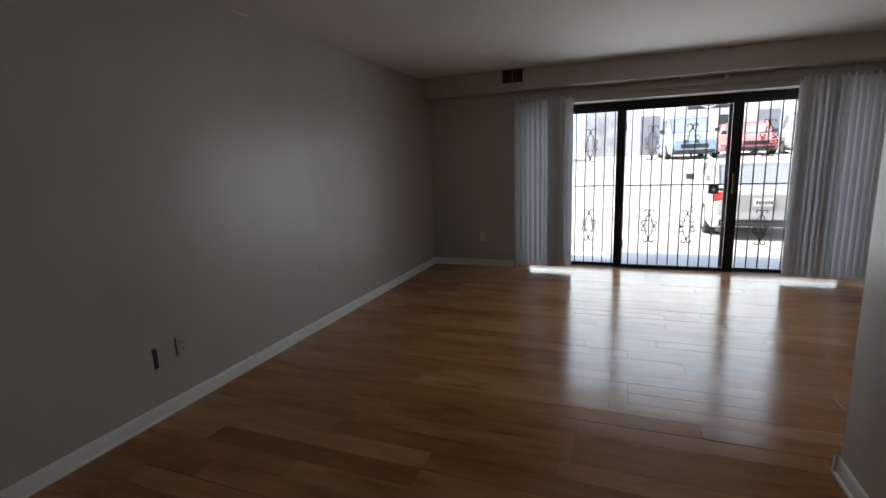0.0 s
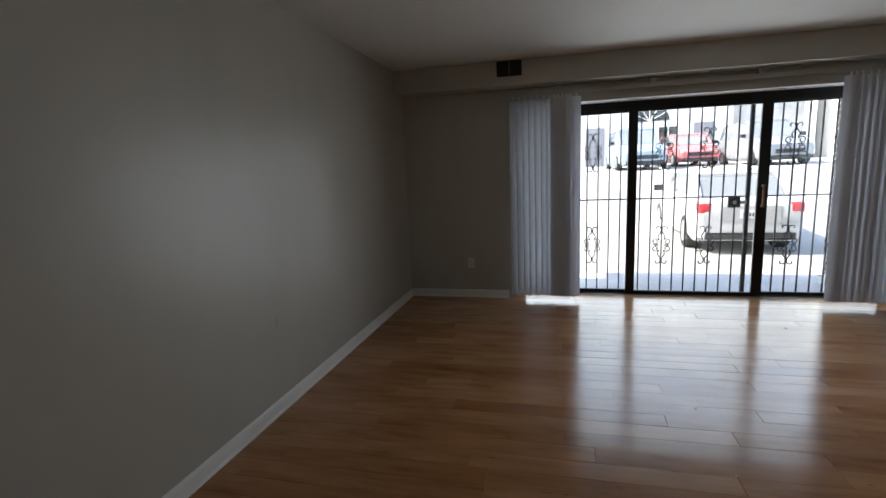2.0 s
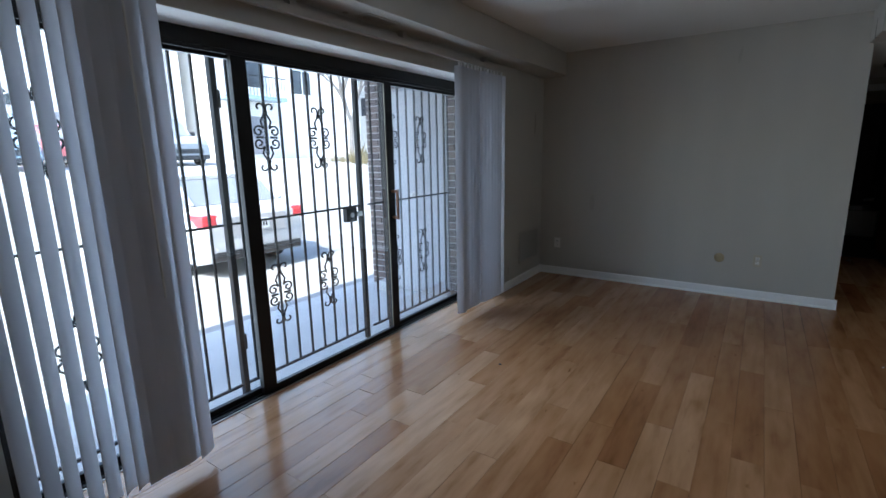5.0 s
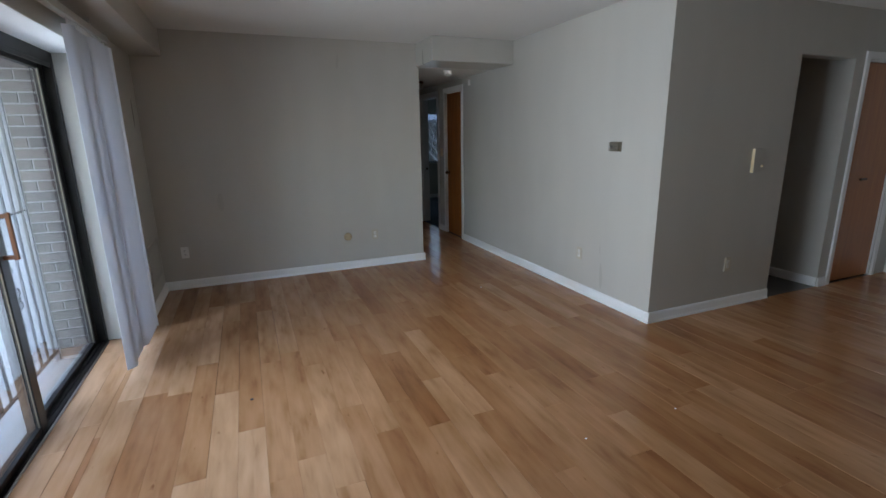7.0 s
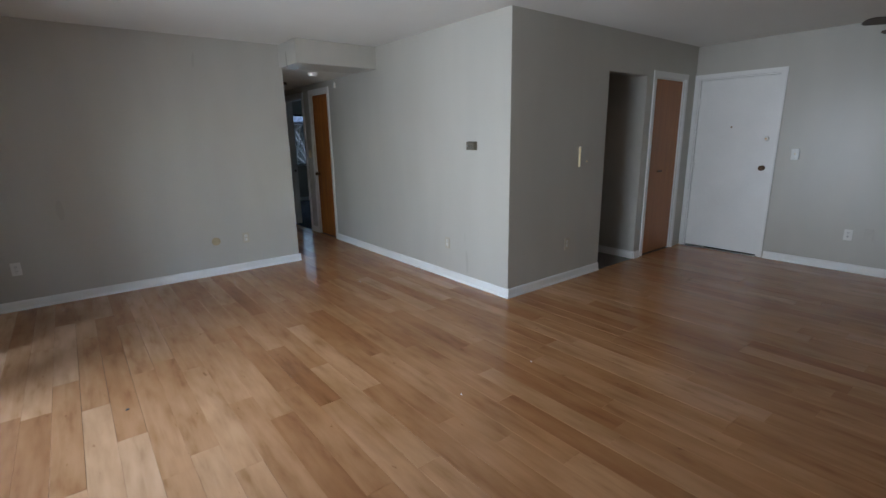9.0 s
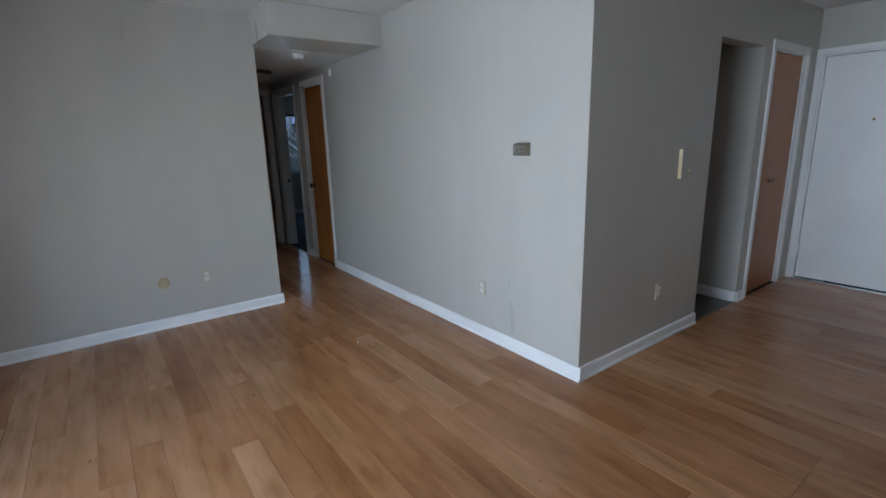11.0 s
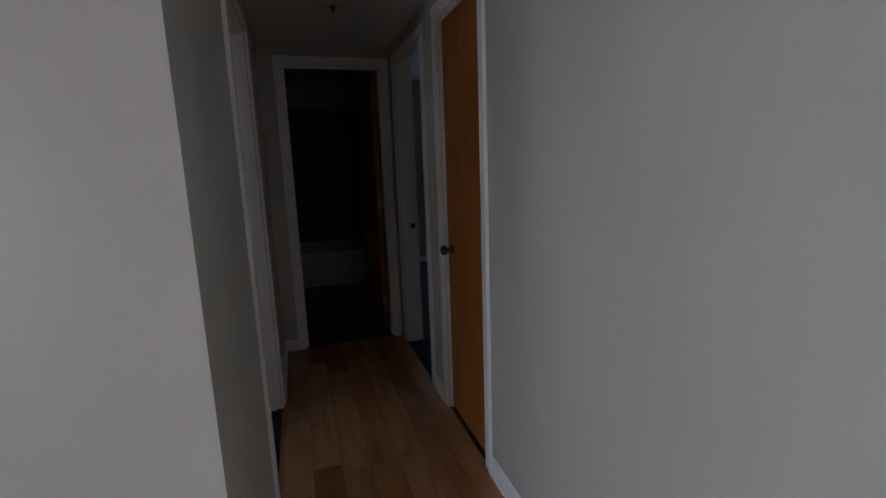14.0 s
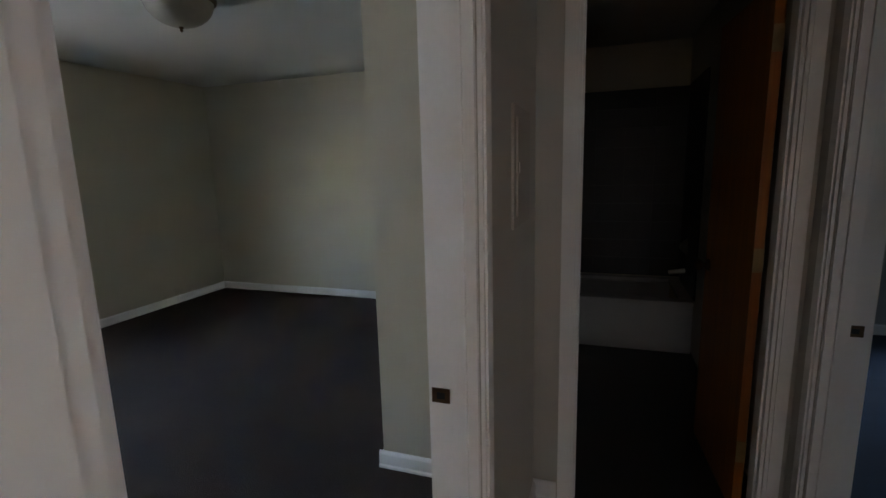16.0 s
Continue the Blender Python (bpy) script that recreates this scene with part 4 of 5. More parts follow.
# ---------------------------------------------------------------- bathroom
tub = thing("bathtub", "white enamel alcove bathtub with a flat apron", "bathtub")
part("apron", slab(10.462, 10.52, 3.455, 4.95, 0.003, 0.375, 0.006), TUB, tub)
part("rim", cuboid(cuboid(cuboid(slab(10.455, 10.56, 3.452, 4.955, 0.375, 0.405, 0.008), 11.19, 11.28, 3.452, 4.955, 0.375, 0.405, None, 0.008), 10.56, 11.19, 3.452, 3.54, 0.375, 0.405, None, 0.008), 10.56, 11.19, 4.86, 4.955, 0.375, 0.405, None, 0.008), TUB, tub)
part("basin", cuboid(slab(10.55, 11.20, 3.53, 4.87, 0.05, 0.09), 11.17, 11.19, 3.53, 4.87, 0.09, 0.376), TUB, tub)
sur = thing("tub_surround", "dark glossy tiled tub surround on the bathroom walls", "tile surround", kind="structure")
part("backing", cuboid(slab(11.2925, 11.2985, 3.4465, 4.959, 0.41, 2.06), 10.466, 11.292, 3.4455, 3.4485, 0.41, 2.06), BATH_TILE, sur)
TW, TH = 0.243, 0.165
bm = slab(-TW / 2 + 0.0015, TW / 2 - 0.0015, -0.004, 0.004, -TH / 2 + 0.0015, TH / 2 - 0.0015, 0.0012)
TILE_M = mesh_of("tile", bm, BATH_TILE)
for r in range(10):
    for k in range(6):
        o = new("tile", TILE_M)
        o.matrix_world = pose(11.287, 3.577 + k * TW, 0.41 + TH * (r + 0.5), 0, 0, 90)
        o.parent = sur
    for k in range(3):
        o = new("tile", TILE_M)
        o.matrix_world = pose(10.59 + k * TW, 3.453, 0.41 + TH * (r + 0.5))
        o.parent = sur
ob = thing("tub_spout", "small chrome tub spout and valve", "tub spout")
part("spout", tube(bmesh.new(), (10.9, 3.457, 0.55), (10.9, 3.58, 0.53), 0.022, 14, 0.018), STEEL, ob, "", True)
part("valve", lathe(bmesh.new(), ((0, 0.05), (0.02, 0.05), (0.03, 0.04), (0.06, 0.006), (0.07, 0)), 24, pose(10.9, 3.457, 0.75, -90)), STEEL, ob, "", True)

# ---------------------------------------------------------------- bedroom windows
def slider(name, label, flip, m, w, h):
    """A two-pane slider in its own frame: x along the wall, y outwards."""
    ob = thing(name, label, "window", kind="structure", m=m)
    f = 0.035
    part("window_frame", cuboid(cuboid(cuboid(slab(0.002, w - 0.002, 0.045, 0.105, 0.002, f, 0.002), 0.002, w - 0.002, 0.045, 0.105, h - f, h - 0.002, None, 0.002), 0.002, f, 0.045, 0.105, f, h - f), w - f, w - 0.002, 0.045, 0.105, f, h - f), BRONZE, ob)
    part("mullion", slab(w / 2 - 0.022, w / 2 + 0.022, 0.052, 0.098, f, h - f, 0.002), BRONZE, ob)
    part("latch", slab(w / 2 - 0.012, w / 2 + 0.012, 0.035, 0.052, h * 0.46, h * 0.54, 0.002), STEEL, ob)
    for a, b in ((f, w / 2 - 0.022), (w / 2 + 0.022, w - f)):
        p = part("pane", slab(a, b, 0.072, 0.077, f, h - f), GLASS, ob, "clear glass pane")
        p.visible_shadow = False
    part("window_sill", slab(-0.03, w + 0.03, -0.03, 0.044, -0.018, -0.001, 0.003), TRIM, ob, "white painted sill")
    return ob


slider("window_2", "small dark-framed bedroom slider window", 0, pose(11.3, 2.43, 0.83, 0, 0, -90), 1.03, 1.14)
slider("window_3", "dark-framed bedroom slider window", 0, pose(6.7, 8.63, 0.85), 1.40, 1.15)


# ---------------------------------------------------------------- outdoors: ground
def ground_z(x, y):
    t = min(max((y - 11.5) / 9.5, 0), 1)
    t = t * t * (3 - 2 * t)
    return -0.19 + 1.29 * t + 0.022 * min(max(y - 21, 0), 25)


bm = bmesh.new()
xs = [-600, -200, -60, -30, -18] + [-12 + 1.5 * k for k in range(27)] + [34, 44, 70, 200, 600]
ys = [-600, -200, -60, -20, -8] + [-4 + 1.0 * k for k in range(50)] + [55, 80, 200, 700]
grid = [[bm.verts.new((x, y, ground_z(x, y))) for x in xs] for y in ys]
for r, q in zip(grid, grid[1:]):
    for k in range(len(xs) - 1):
        bm.faces.new((r[k], r[k + 1], q[k + 1], q[k]))
solid("ground", bm, ASPHALT, "pale sunlit parking lot paving rising away from the building", "ground", "structure", smooth=True)
solid("patio", slab(-2.0, 6.2, 7.432, 8.98, -0.35, -0.125, 0.008), CONCRETE, "shaded concrete patio slab outside the window", "patio", "structure")
for k in range(4):
    x = 5.3 + k * 2.75
    solid("parking_line", slab(x, x + 0.1, 18.4, 22.8, 0, 0.004), STUCCO, "white painted parking bay line", "marking", "structure").matrix_world = (
        Matrix.Translation((0, 0, ground_z(0, 20.6) + 0.03)) @ Matrix.Translation((0, 20.6, 0)) @ pose(0, 0, 0, 5.4) @ Matrix.Translation((0, -20.6, 0)))

# brick side of the building, with a utility door
side = thing("wall_brick_side", "brown brick side wall of the patio with a grey door", "wall", kind="structure")
part("mortar_core", slab(4.875, 5.52, 7.462, 8.775, -0.15, 5.7), MORTAR, side)
BL, BH, JT = 0.203, 0.062, 0.011


def brick_mesh(length):
    return mesh_of("brick", slab(-length / 2, length / 2, -0.014, 0.012, -BH / 2, BH / 2, 0.0025), BRICK)


BRICKS = {}


def lay(parent, start, along, rz, length, courses, first_course=0):
    rb = random.Random(7)
    for c in range(first_course, first_course + courses):
        u = 0.0
        first = True
        while u < length - 0.02:
            ln = BL if not (first and c % 2) else BL / 2
            first = False
            ln = min(ln, length - u)
            key = round(ln, 3)
            if key not in BRICKS:
                BRICKS[key] = brick_mesh(ln)
            o = new("brick", BRICKS[key])
            p = Vector(start) + Vector(along) * (u + ln / 2)
            o.matrix_world = pose(p.x, p.y, -0.10 + c * (BH + JT) + BH / 2, 0, rb.uniform(-0.25, 0.25), rz + rb.uniform(-0.4, 0.4))
            o.parent = parent
            u += ln + JT


lay(side, (4.875, 7.475, 0), (0, 1, 0), 90, 0.19, 37)
lay(side, (4.875, 8.40, 0), (0, 1, 0), 90, 0.37, 37)
lay(side, (4.875, 7.676, 0), (0, 1, 0), 90, 0.714, 7, 30)
lay(side, (4.89, 8.775, 0), (1, 0, 0), 0, 0.60, 37)
door = thing("utility_door", "weathered grey flush utility door with a steel knob", "door", kind="structure")
part("door_leaf", slab(4.846, 4.870, 7.70, 8.365, -0.105, 2.06, 0.003), GREY_PANEL, door)
part("door_frame", slab(4.853, 4.874, 7.672, 7.698, -0.12, 2.075, 0.002), GREY_DOOR, door)
part("door_frame", slab(4.853, 4.874, 8.367, 8.393, -0.12, 2.075, 0.002), GREY_DOOR, door)
part("door_frame", slab(4.853, 4.874, 7.698, 8.367, 2.062, 2.082, 0.002), GREY_DOOR, door)
knob_on(door, pose(4.846, 8.10, 0.98, 0, 0, 90), STEEL)
solid("kick_block", slab(4.70, 4.84, 8.40, 8.56, -0.128, -0.02, 0.01), CONCRETE, "pale concrete block at the foot of the brick wall", "block")


# ---------------------------------------------------------------- vehicles
def loft(bm, rings):
    vs = [[bm.verts.new(p) for p in r] for r in rings]
    n = len(vs[0])
    for a, b in zip(vs, vs[1:]):
        for k in range(n):
            j = (k + 1) % n
            bm.faces.new((a[k], a[j], b[j], b[k]))
    bm.faces.new(vs[0])
    bm.faces.new(list(reversed(vs[-1])))
    return bm


def car(label, paint, m, L=4.6, W=1.78, roof=1.44, deck=1.0, hood=0.92, cab=(0.10, 0.22, 0.62, 0.82), plate=""):
    """A car along +x with its tail at x=0. cab: where the rear glass starts, the roof starts and ends and the windscreen ends, as parts of the length."""
    ob = thing("car", label, "car", group="parked cars", m=m)
    g = 0.19

    def ring(x, w, z0, z1, mid):
        h = w / 2
        return [(x, -h * 0.90, z0), (x, -h, z0 + 0.12), (x, -h, mid), (x, -h * 0.93, z1 - 0.03), (x, -h * 0.80, z1),
                (x, h * 0.80, z1), (x, h * 0.93, z1 - 0.03), (x, h, mid), (x, h, z0 + 0.12), (x, h * 0.90, z0)]

    body = part("body", loft(bmesh.new(), [
        ring(0.0, W * 0.86, g + 0.16, deck - 0.12, 0.62), ring(0.07, W * 0.93, g + 0.05, deck - 0.03, 0.66), ring(0.35, W * 0.99, g, deck, 0.70), ring(L * 0.3, W, g - 0.01, deck, 0.70),
        ring(L * 0.62, W, g - 0.01, (deck + hood) / 2 + 0.02, 0.70), ring(L * 0.84, W * 0.98, g, hood, 0.66), ring(L * 0.95, W * 0.92, g + 0.02, hood - 0.14, 0.58), ring(L, W * 0.78, g + 0.10, hood - 0.30, 0.52)]), paint, ob, "", True)
    c0, c1, c2, c3 = (L * c for c in cab)

    def cabin(x, w, z0, z1):
        h = w / 2
        return [(x, -h, z0), (x, -h * 0.98, z0 + (z1 - z0) * 0.5), (x, -h * 0.93, z1 - 0.02), (x, h * 0.93, z1 - 0.02), (x, h * 0.98, z0 + (z1 - z0) * 0.5), (x, h, z0)]

    base = min(deck, hood) - 0.02
    part("windows", loft(bmesh.new(), [cabin(c0, W * 0.80, base, deck + 0.03), cabin(c1, W * 0.82, base, roof - 0.03), cabin(c2, W * 0.82, base, roof - 0.04), cabin(c3, W * 0.80, base, (deck + hood) / 2 + 0.03)]), CAR_GLASS, ob, "tinted car windows", True)
    part("roof", loft(bmesh.new(), [[(x, s * W * 0.395, z) for s, z in ((-1, zz - 0.05), (-0.9, zz), (0.9, zz), (1, zz - 0.05))] for x, zz in ((c1 - 0.08, roof - 0.05), (c1 + 0.15, roof), (c2 - 0.2, roof), (c2 + 0.05, roof - 0.05))]), paint, ob, "", True)
    for sx in (-1, 1):
        for a, b in ((c0 - 0.02, c1), (c2, c3 + 0.02)):
            z_a, z_b = (deck + 0.02, roof - 0.03) if a < L * 0.4 else (roof - 0.03, (deck + hood) / 2)
            part("pillar", tube(bmesh.new(), (a, sx * W * 0.405, z_a), (b, sx * W * 0.385, z_b), 0.035, 8), paint, ob)
        for x in (L * 0.19, L * 0.81):
            y = sx * (W / 2 - 0.10)
            wheel = part("wheel", tube(bmesh.new(), (x, y - 0.10, 0.315), (x, y + 0.10, 0.315), 0.20, 20), STEEL, ob, "alloy rim", True)
            prof = ((0.20, -0.10), (0.29, -0.10), (0.315, -0.07), (0.315, 0.07), (0.29, 0.10), (0.20, 0.10), (0.20, -0.10))
            part("tyre", lathe(bmesh.new(), prof, 24, Matrix.Translation((x, y, 0.315)) @ pose(0, 0, 0, 90)), TYRE, wheel, "", True)
        part("tail_light", slab(-0.004, 0.34, sx * W * 0.40 - 0.10, sx * W * 0.40 + 0.115, 0.70, 0.88, 0.05), RED_LENS, ob, "red tail light")
        part("headlight", slab(L - 0.28, L - 0.06, sx * W * 0.33 - 0.15, sx * W * 0.33 + 0.15, 0.55, 0.70, 0.02), LAMP_LENS, ob, "clear headlight")
        part("mirror", slab(c3 - 0.45, c3 - 0.30, sx * (W / 2 + 0.08) - 0.09, sx * (W / 2 + 0.08) + 0.09, deck - 0.02, deck + 0.12, 0.02), BLACK_PL, ob)
    bm = slab(-0.02, 0.10, -W * 0.40, W * 0.40, 0.26, 0.38, 0.015)
    part("rear_bumper", bm, BLACK_PL, ob, "dark lower rear bumper")
    part("rear_panel", slab(-0.012, 0.03, -W * 0.26, W * 0.26, 0.57, 0.83, 0.008), BOOT_GREY, ob, "grey recessed plate panel")
    pl = part("plate", slab(-0.022, -0.010, -0.16, 0.16, 0.62, 0.76, 0.003), LAMP_LENS, ob, "white number plate")
    bm = bmesh.new()
    for k in range(6):
        cuboid(bm, -0.0235, -0.0218, -0.125 + k * 0.043, -0.125 + k * 0.043 + 0.027, 0.655, 0.715)
    part("plate_marks", bm, DARK_SLOT, pl)
    part("grille", slab(L - 0.05, L + 0.005, -W * 0.26, W * 0.26, 0.42, 0.58, 0.01), BLACK_PL, ob, "black front grille")
    part("front_bumper", slab(L - 0.12, L + 0.02, -W * 0.38, W * 0.38, 0.22, 0.36, 0.02), BLACK_PL, ob)
    return ob


near = ground_z(4.7, 10.6)
car("silver sedan parked with its tail towards the patio", CAR_SILVER, pose(4.71, 10.74, near, 0, 0, 88), 4.5, 1.66, 1.40, 0.96, 0.90)
SUV = (0.02, 0.08, 0.60, 0.76)
car("red hatchback parked nose out in the far row", CAR_RED, pose(7.25, 28.2, ground_z(7, 24.5), 0, 0, -88), 4.2, 1.75, 1.45, 0.95, 0.90, (0.03, 0.14, 0.60, 0.80))
car("slate blue sport utility car parked in the far row", CAR_BLUE, pose(4.7, 26.2, ground_z(4.7, 22), 0, 0, -88), 4.6, 1.85, 1.70, 1.08, 1.02, SUV)
car("pewter sport utility car parked in the far row", CAR_GREY, pose(9.55, 26.3, ground_z(9.9, 22), 0, 0, -88), 4.7, 1.90, 1.75, 1.10, 1.05, SUV)
car("silver sedan parked in the far row", CAR_SILVER, pose(-1.4, 26.6, ground_z(0, 22), 0, 0, -84), 4.5, 1.75, 1.42, 0.98, 0.90)

# ---------------------------------------------------------------- far buildings
def opening(parent, x0, x1, z0, z1, y, kind, material):
    w = part(kind, slab(x0, x1, y - 0.06, y + 0.02, z0, z1, 0.01), material, parent)
    if kind == "window":
        part("frame", cuboid(slab(x0 - 0.06, x1 + 0.06, y - 0.09, y - 0.03, z0 - 0.08, z0, 0.01), (x0 + x1) / 2 - 0.025, (x0 + x1) / 2 + 0.025, y - 0.08, y - 0.06, z0, z1), STUCCO, w)
    return w


house = thing("apartment_building", "white stucco apartment building across the parking lot", "building")
part("wall", slab(-14, 14.2, 30.0, 38.0, 0.6, 8.6, 0.02), STUCCO, house)
part("roof", slab(-14.3, 14.5, 29.6, 38.3, 8.6, 9.0, 0.03), SHINGLE, house)
gz = 1.25
part("stone_panel", slab(0.2, 2.4, 29.9, 30.0, gz, 6.0, 0.01), STONE_F, house, "grey stone facing")
part("stone_panel", slab(10.4, 13.6, 29.9, 30.0, gz, 8.0, 0.01), STONE_F, house, "grey stone facing")
for x in (-9.0, -3.5, 3.1, 8.6):
    opening(house, x, x + 1.0, gz + 0.05, gz + 2.15, 29.98, "door", GREY_DOOR)
for x in (-7.0, -1.4, 5.0, 6.9):
    opening(house, x, x + 0.9, gz + 1.0, gz + 2.0, 29.98, "window", DARK_WIN)
for x in (-7.5, -2.0, 3.4, 9.6):
    opening(house, x, x + 1.5, gz + 3.7, gz + 5.0, 29.98, "window", DARK_WIN)
arc = [(1.0 * math.cos(math.pi * k / 14), 1.0 * math.sin(math.pi * k / 14)) for k in range(15)]
bm = extrude_outline(bmesh.new(), [(x, z * 0.9) for x, z in arc], 0.08, Matrix.Translation((6.4, 29.93, gz + 2.35)))
aw = part("window", bm, DARK_WIN, house, "arched dark window")
bm = bmesh.new()
for k in range(1, 6):
    a = math.pi * k / 6
    tube(bm, (6.4, 29.92, gz + 2.35), (6.4 + math.cos(a), 29.92, gz + 2.35 + 0.9 * math.sin(a)), 0.02, 6)
part("muntin", bm, STUCCO, aw)

house = thing("apartment_building", "white stucco apartment building with a blue balcony", "building")
part("wall", slab(14.9, 25.0, 28.0, 36.0, 0.8, 9.0, 0.02), STUCCO, house)
part("roof", slab(14.6, 25.3, 27.6, 36.3, 9.0, 9.4, 0.03), SHINGLE, house)
opening(house, 16.4, 17.6, 1.5, 3.5, 27.98, "door", GREY_DOOR)
opening(house, 15.4, 17.6, 5.0, 6.9, 27.98, "window", DARK_WIN)
opening(house, 19.6, 20.8, 4.9, 6.2, 27.98, "window", DARK_WIN)
bal = part("balcony", slab(15.0, 18.2, 26.8, 27.98, 4.25, 4.45, 0.02), CAR_BLUE, house, "blue balcony slab")
for k in range(17):
    part("baluster", tube(bmesh.new(), (15.05 + k * 0.19, 26.85, 4.45), (15.05 + k * 0.19, 26.85, 5.4), 0.015, 6), IRON, bal)
part("handrail", slab(15.0, 18.2, 26.82, 26.88, 5.4, 5.45), IRON, bal)

house = thing("house", "pale house with a grey gable roof on the slope", "house")
part("wall", slab(26, 38, 22, 30, 1.2, 6.4, 0.02), STUCCO, house)
bm = bmesh.new()
extrude_outline(bm, [(-4.6, 0), (4.6, 0), (0, 2.6)], 12.6, pose(25.7, 26, 6.4, 0, 0, -90))
part("roof", bm, SHINGLE, house)
for y in (23.4, 25.6, 27.8):
    p = part("window", slab(25.94, 26.02, y, y + 0.9, 4.0, 5.2, 0.01), DARK_WIN, house)
    part("sill", slab(25.88, 26.02, y - 0.05, y + 0.95, 3.9, 4.0), STUCCO, p)
for x in (27.5, 30.5, 33.5):
    p = part("window", slab(x, x + 1.0, 21.96, 22.02, 3.9, 5.2, 0.01), DARK_WIN, house)
    part("sill", slab(x - 0.05, x + 1.05, 21.88, 22.02, 3.8, 3.9), STUCCO, p)

# dry brush on the slope
rb = random.Random(11)
bm = bmesh.new()
for _ in range(5200):
    x, y = rb.uniform(15.5, 25.5), rb.uniform(12.5, 21.5)
    z = ground_z(x, y) - 0.02
    h = rb.uniform(0.3, 1.15) * (0.6 + 0.6 * noise.noise(Vector((x * 0.5, y * 0.5, 0))))
    h = max(h, 0.15)
    a, w = rb.uniform(0, 6.3), rb.uniform(0.012, 0.035)
    dx, dy = math.cos(a), math.sin(a)
    lean = rb.uniform(0, 0.4) * h
    v = [bm.verts.new((x - dy * w, y + dx * w, z)), bm.verts.new((x + dy * w, y - dx * w, z)),
         bm.verts.new((x + dx * lean * 0.4 + dy * w * 0.7, y + dy * lean * 0.4, z + h * 0.6)), bm.verts.new((x + dx * lean, y + dy * lean, z + h))]
    bm.faces.new((v[0], v[1], v[2]))
    bm.faces.new((v[0], v[2], v[3]))
solid("dry_brush", bm, HEDGE, "dry tan brush on the slope", "brush", "stuff")


def bare_tree(name, label, base, height, seed, spread=0.5):
    rt = random.Random(seed)
    ob = thing(name, label, "tree", m=Matrix.Translation(base))
    trunk, twigs = bmesh.new(), bmesh.new()

    def grow(p, d, ln, r, depth):
        q = p + d * ln
        tube(trunk if depth < 2 else twigs, p, q, r, 7 if depth < 3 else 4, r * 0.7)
        if depth >= 5:
            return
        for _ in range(3 if depth < 3 else 2):
            nd = (d + Vector((rt.uniform(-1, 1), rt.uniform(-1, 1), rt.uniform(-0.3, 0.6))) * spread * 1.3).normalized()
            grow(q, nd, ln * rt.uniform(0.6, 0.85), r * 0.62, depth + 1)

    grow(Vector((0, 0, 0)), Vector((0.05, 0, 1)).normalized(), height * 0.28, height * 0.022, 0)
    part("trunk", trunk, BARK, ob, "", True)
    part("branches", twigs, BARK, ob, "bare grey branches")
    return ob


bare_tree("tree", "bare leafless grey tree on the slope", (19.5, 23.5, ground_z(19.5, 23.5) - 0.05), 7.0, 3)
bare_tree("tree", "bare leafless grey tree outside the bedroom window", (12.5, 1.35, -0.2), 3.0, 8, 0.85)

# neighbour outside the bedroom window
nb = thing("neighbour_house", "low neighbouring house with a pale shingle roof", "house")
part("wall", slab(13.4, 19.8, -5.0, 8.0, -0.2, 1.84, 0.01), FENCE_G, nb, "greenish wall with shade in its colour")
bm = extrude_outline(bmesh.new(), [(-0.5, 0), (3.2, 2.6), (6.9, 0)], 13.6, Matrix.Translation((13.4, -5.3, 1.80)))
part("roof", bm, PALE_SHINGLE, nb)
bm = bmesh.new()
rs = random.Random(5)
for r in range(9):
    for k in range(26):
        u = 0.25 + r * 0.42
        y = -5.2 + k * 0.52 + (0.26 if r % 2 else 0)
        cuboid(bm, -0.24, 0.24, -0.25, 0.25, 0.0, 0.022, Matrix.Translation((12.9 + u * 0.82, y, 1.82 + u * 0.576 + rs.uniform(0, 0.012))) @ pose(0, 0, 0, 0, -35.1 + rs.uniform(-1, 1), rs.uniform(-2, 2)))
part("shingles", bm, PALE_SHINGLE, nb)
solid("brick_post", slab(12.9, 13.1, 0.40, 0.56, -0.2, 2.4, 0.01), STONE_F, "pale brick post outside the bedroom window", "post")

# ---------------------------------------------------------------- floor planks
floor = thing("floor", "worn honey-coloured maple plank floor", "wood floor", kind="structure")
PW = 0.13
rp = random.Random(21)
PLANKS = {}


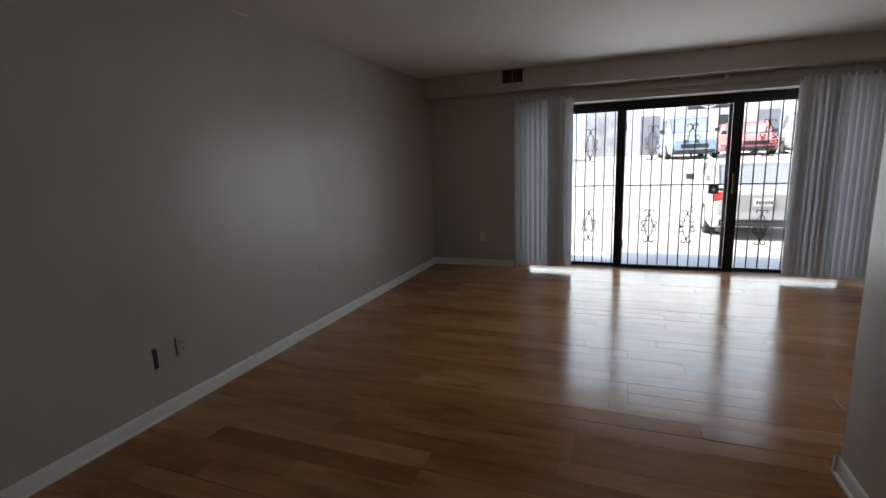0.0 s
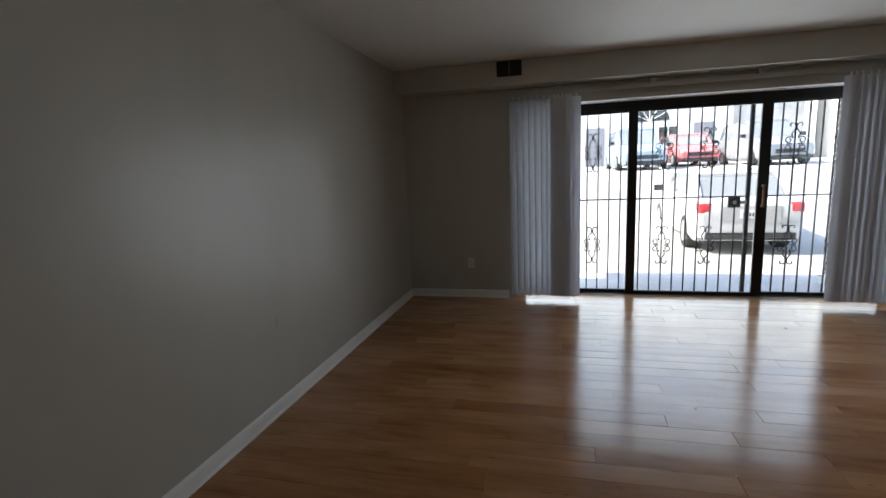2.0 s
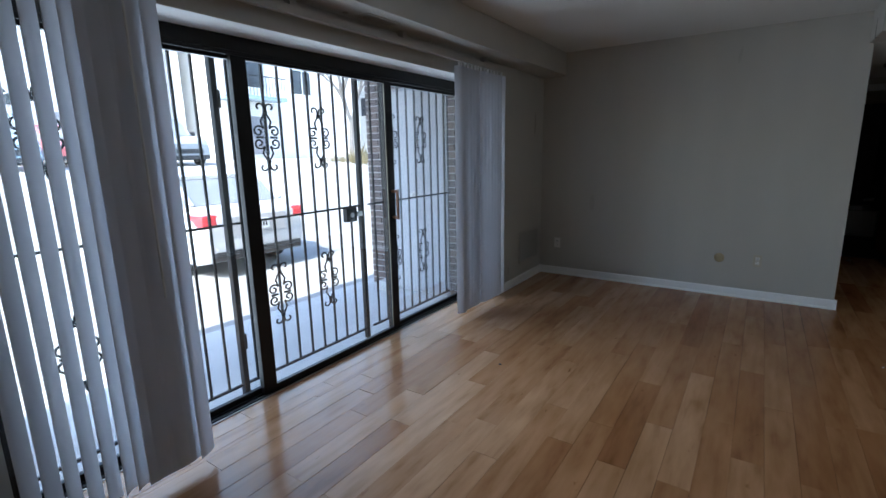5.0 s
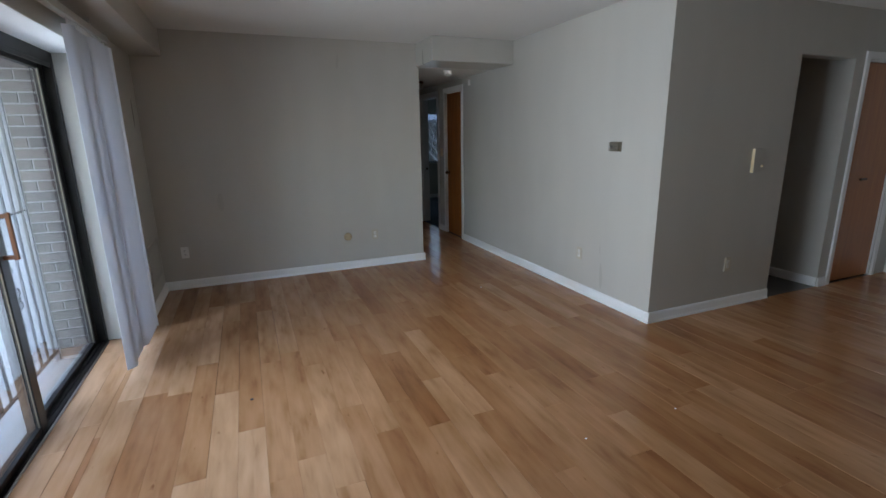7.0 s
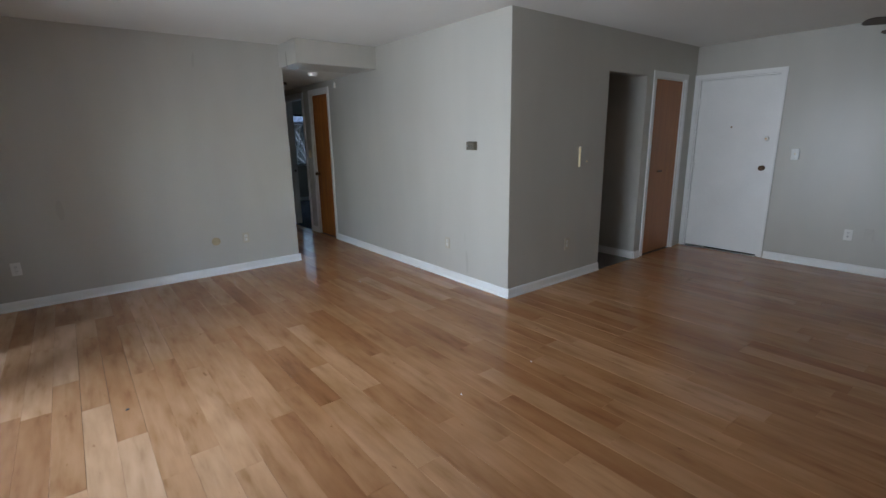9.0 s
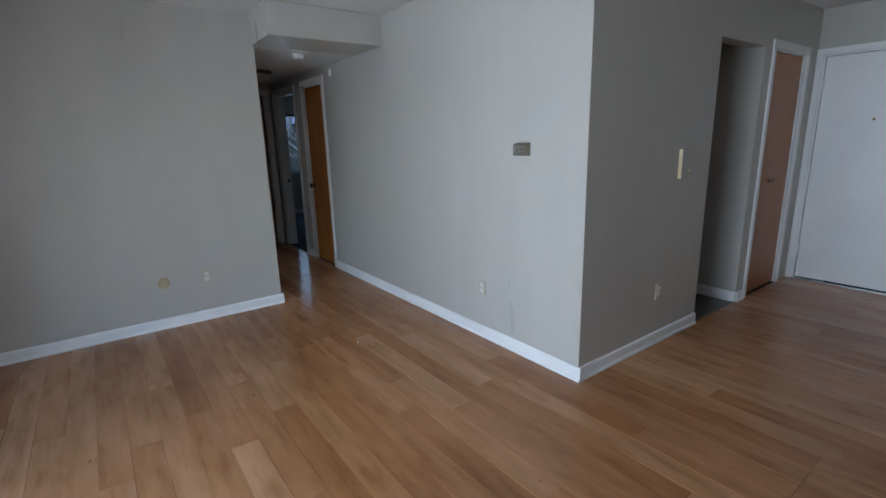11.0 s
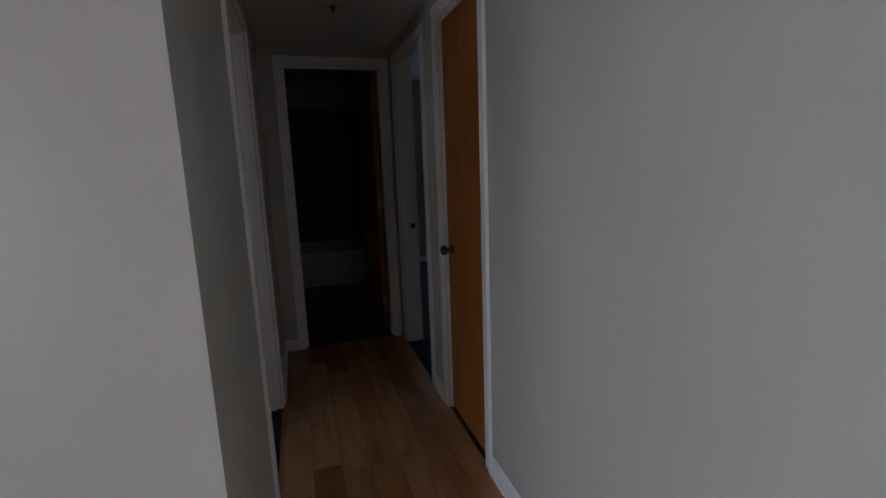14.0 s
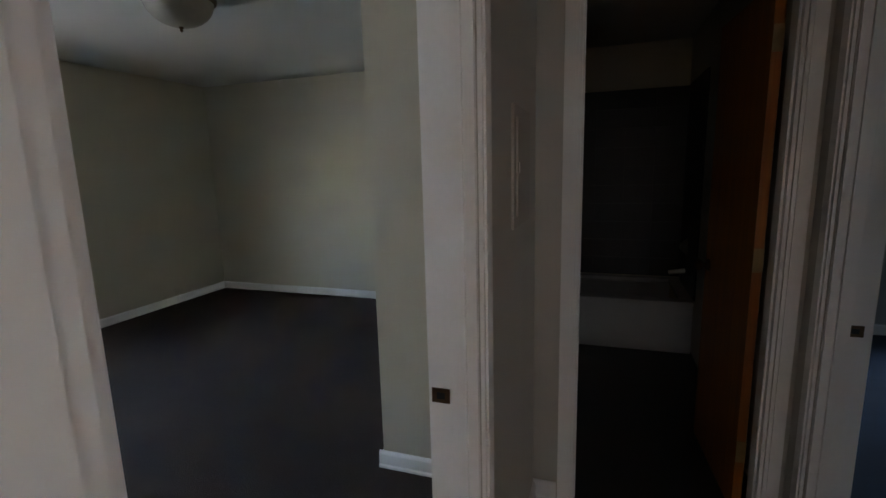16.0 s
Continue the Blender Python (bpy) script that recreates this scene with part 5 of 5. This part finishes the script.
def plank_mesh(ln, w, g):
    key = (round(ln, 3), round(w, 4), g)
    if key not in PLANKS:
        a, b, c = ln / 2, w / 2, 0.0003 + g
        v = [(-a + g, -b + g, -0.012), (a - g, -b + g, -0.012), (a - g, b - g, -0.012), (-a + g, b - g, -0.012),
             (-a + g, -b + g, -c), (a - g, -b + g, -c), (a - g, b - g, -c), (-a + g, b - g, -c),
             (-a + g + c, -b + g + c, 0), (a - g - c, -b + g + c, 0), (a - g - c, b - g - c, 0), (-a + g + c, b - g - c, 0)]
        f = [(3, 2, 1, 0), (8, 9, 10, 11)] + [(k + o, (k + 1) % 4 + o, (k + 1) % 4 + 4 + o, k + 4 + o) for o in (0, 4) for k in range(4)]
        me = bpy.data.meshes.new("plank")
        me.from_pydata(v, [], f)
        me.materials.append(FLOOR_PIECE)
        PLANKS[key] = me
    return PLANKS[key]


def run(x0, x1, y0, y1):
    x = x0 - rp.choice((0.0, 0.2, 0.45, 0.6, 0.8))
    while x < x1 - 0.03:
        ln = rp.choice((0.9, 1.05, 1.2, 1.2, 1.2))
        a, b = max(x, x0), min(x + ln, x1)
        if x1 - b < 0.15:
            b = x1
        if b - a > 0.02:
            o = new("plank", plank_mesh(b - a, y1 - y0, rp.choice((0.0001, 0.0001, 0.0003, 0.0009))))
            o.matrix_world = pose((a + b) / 2, (y0 + y1) / 2, rp.uniform(-0.0005, 0.0002), rp.gauss(0, 0.32), rp.gauss(0, 0.04))
            o.parent = floor
        x = b if b == x1 else x + ln


row = 7.33
while row > 0.2:
    y1, y0 = row, row - PW
    if y1 > 7.10:
        run(1.142, 4.798, max(y0, 7.10), y1)
        if y0 < 7.10:
            run(0, 5.965, y0, 7.10)
    elif y0 >= 4.36:
        run(0, 5.965, y0, y1)
    elif y1 > 4.36:
        run(0, 5.965, y0, y1)
        run(5.965, 8.60, y0, 4.36)
    elif y0 >= 3.445:
        run(0, 8.60, y0, y1)
    elif y1 > 3.445:
        run(0, 3.36, y0, y1)
        run(3.36, 8.60, 3.445, y1)
    else:
        run(0, 3.36, max(y0, 0.19), y1)
    row -= PW

for x, y, r in ((4.71, 4.22, 0.006), (2.40, 4.22, 0.006), (3.46, 6.35, 0.011), (2.39, 4.83, 0.006)):
    bm = lathe(bmesh.new(), ((0, 0.0035), (r * 0.7, 0.003), (r, 0.0)), 9, Matrix.Translation((x, y, 0.0004)))
    solid("floor_crumb", bm, TRIM if r < 0.01 else DARK_SLOT, "tiny crumb of debris on the plank floor", "debris")
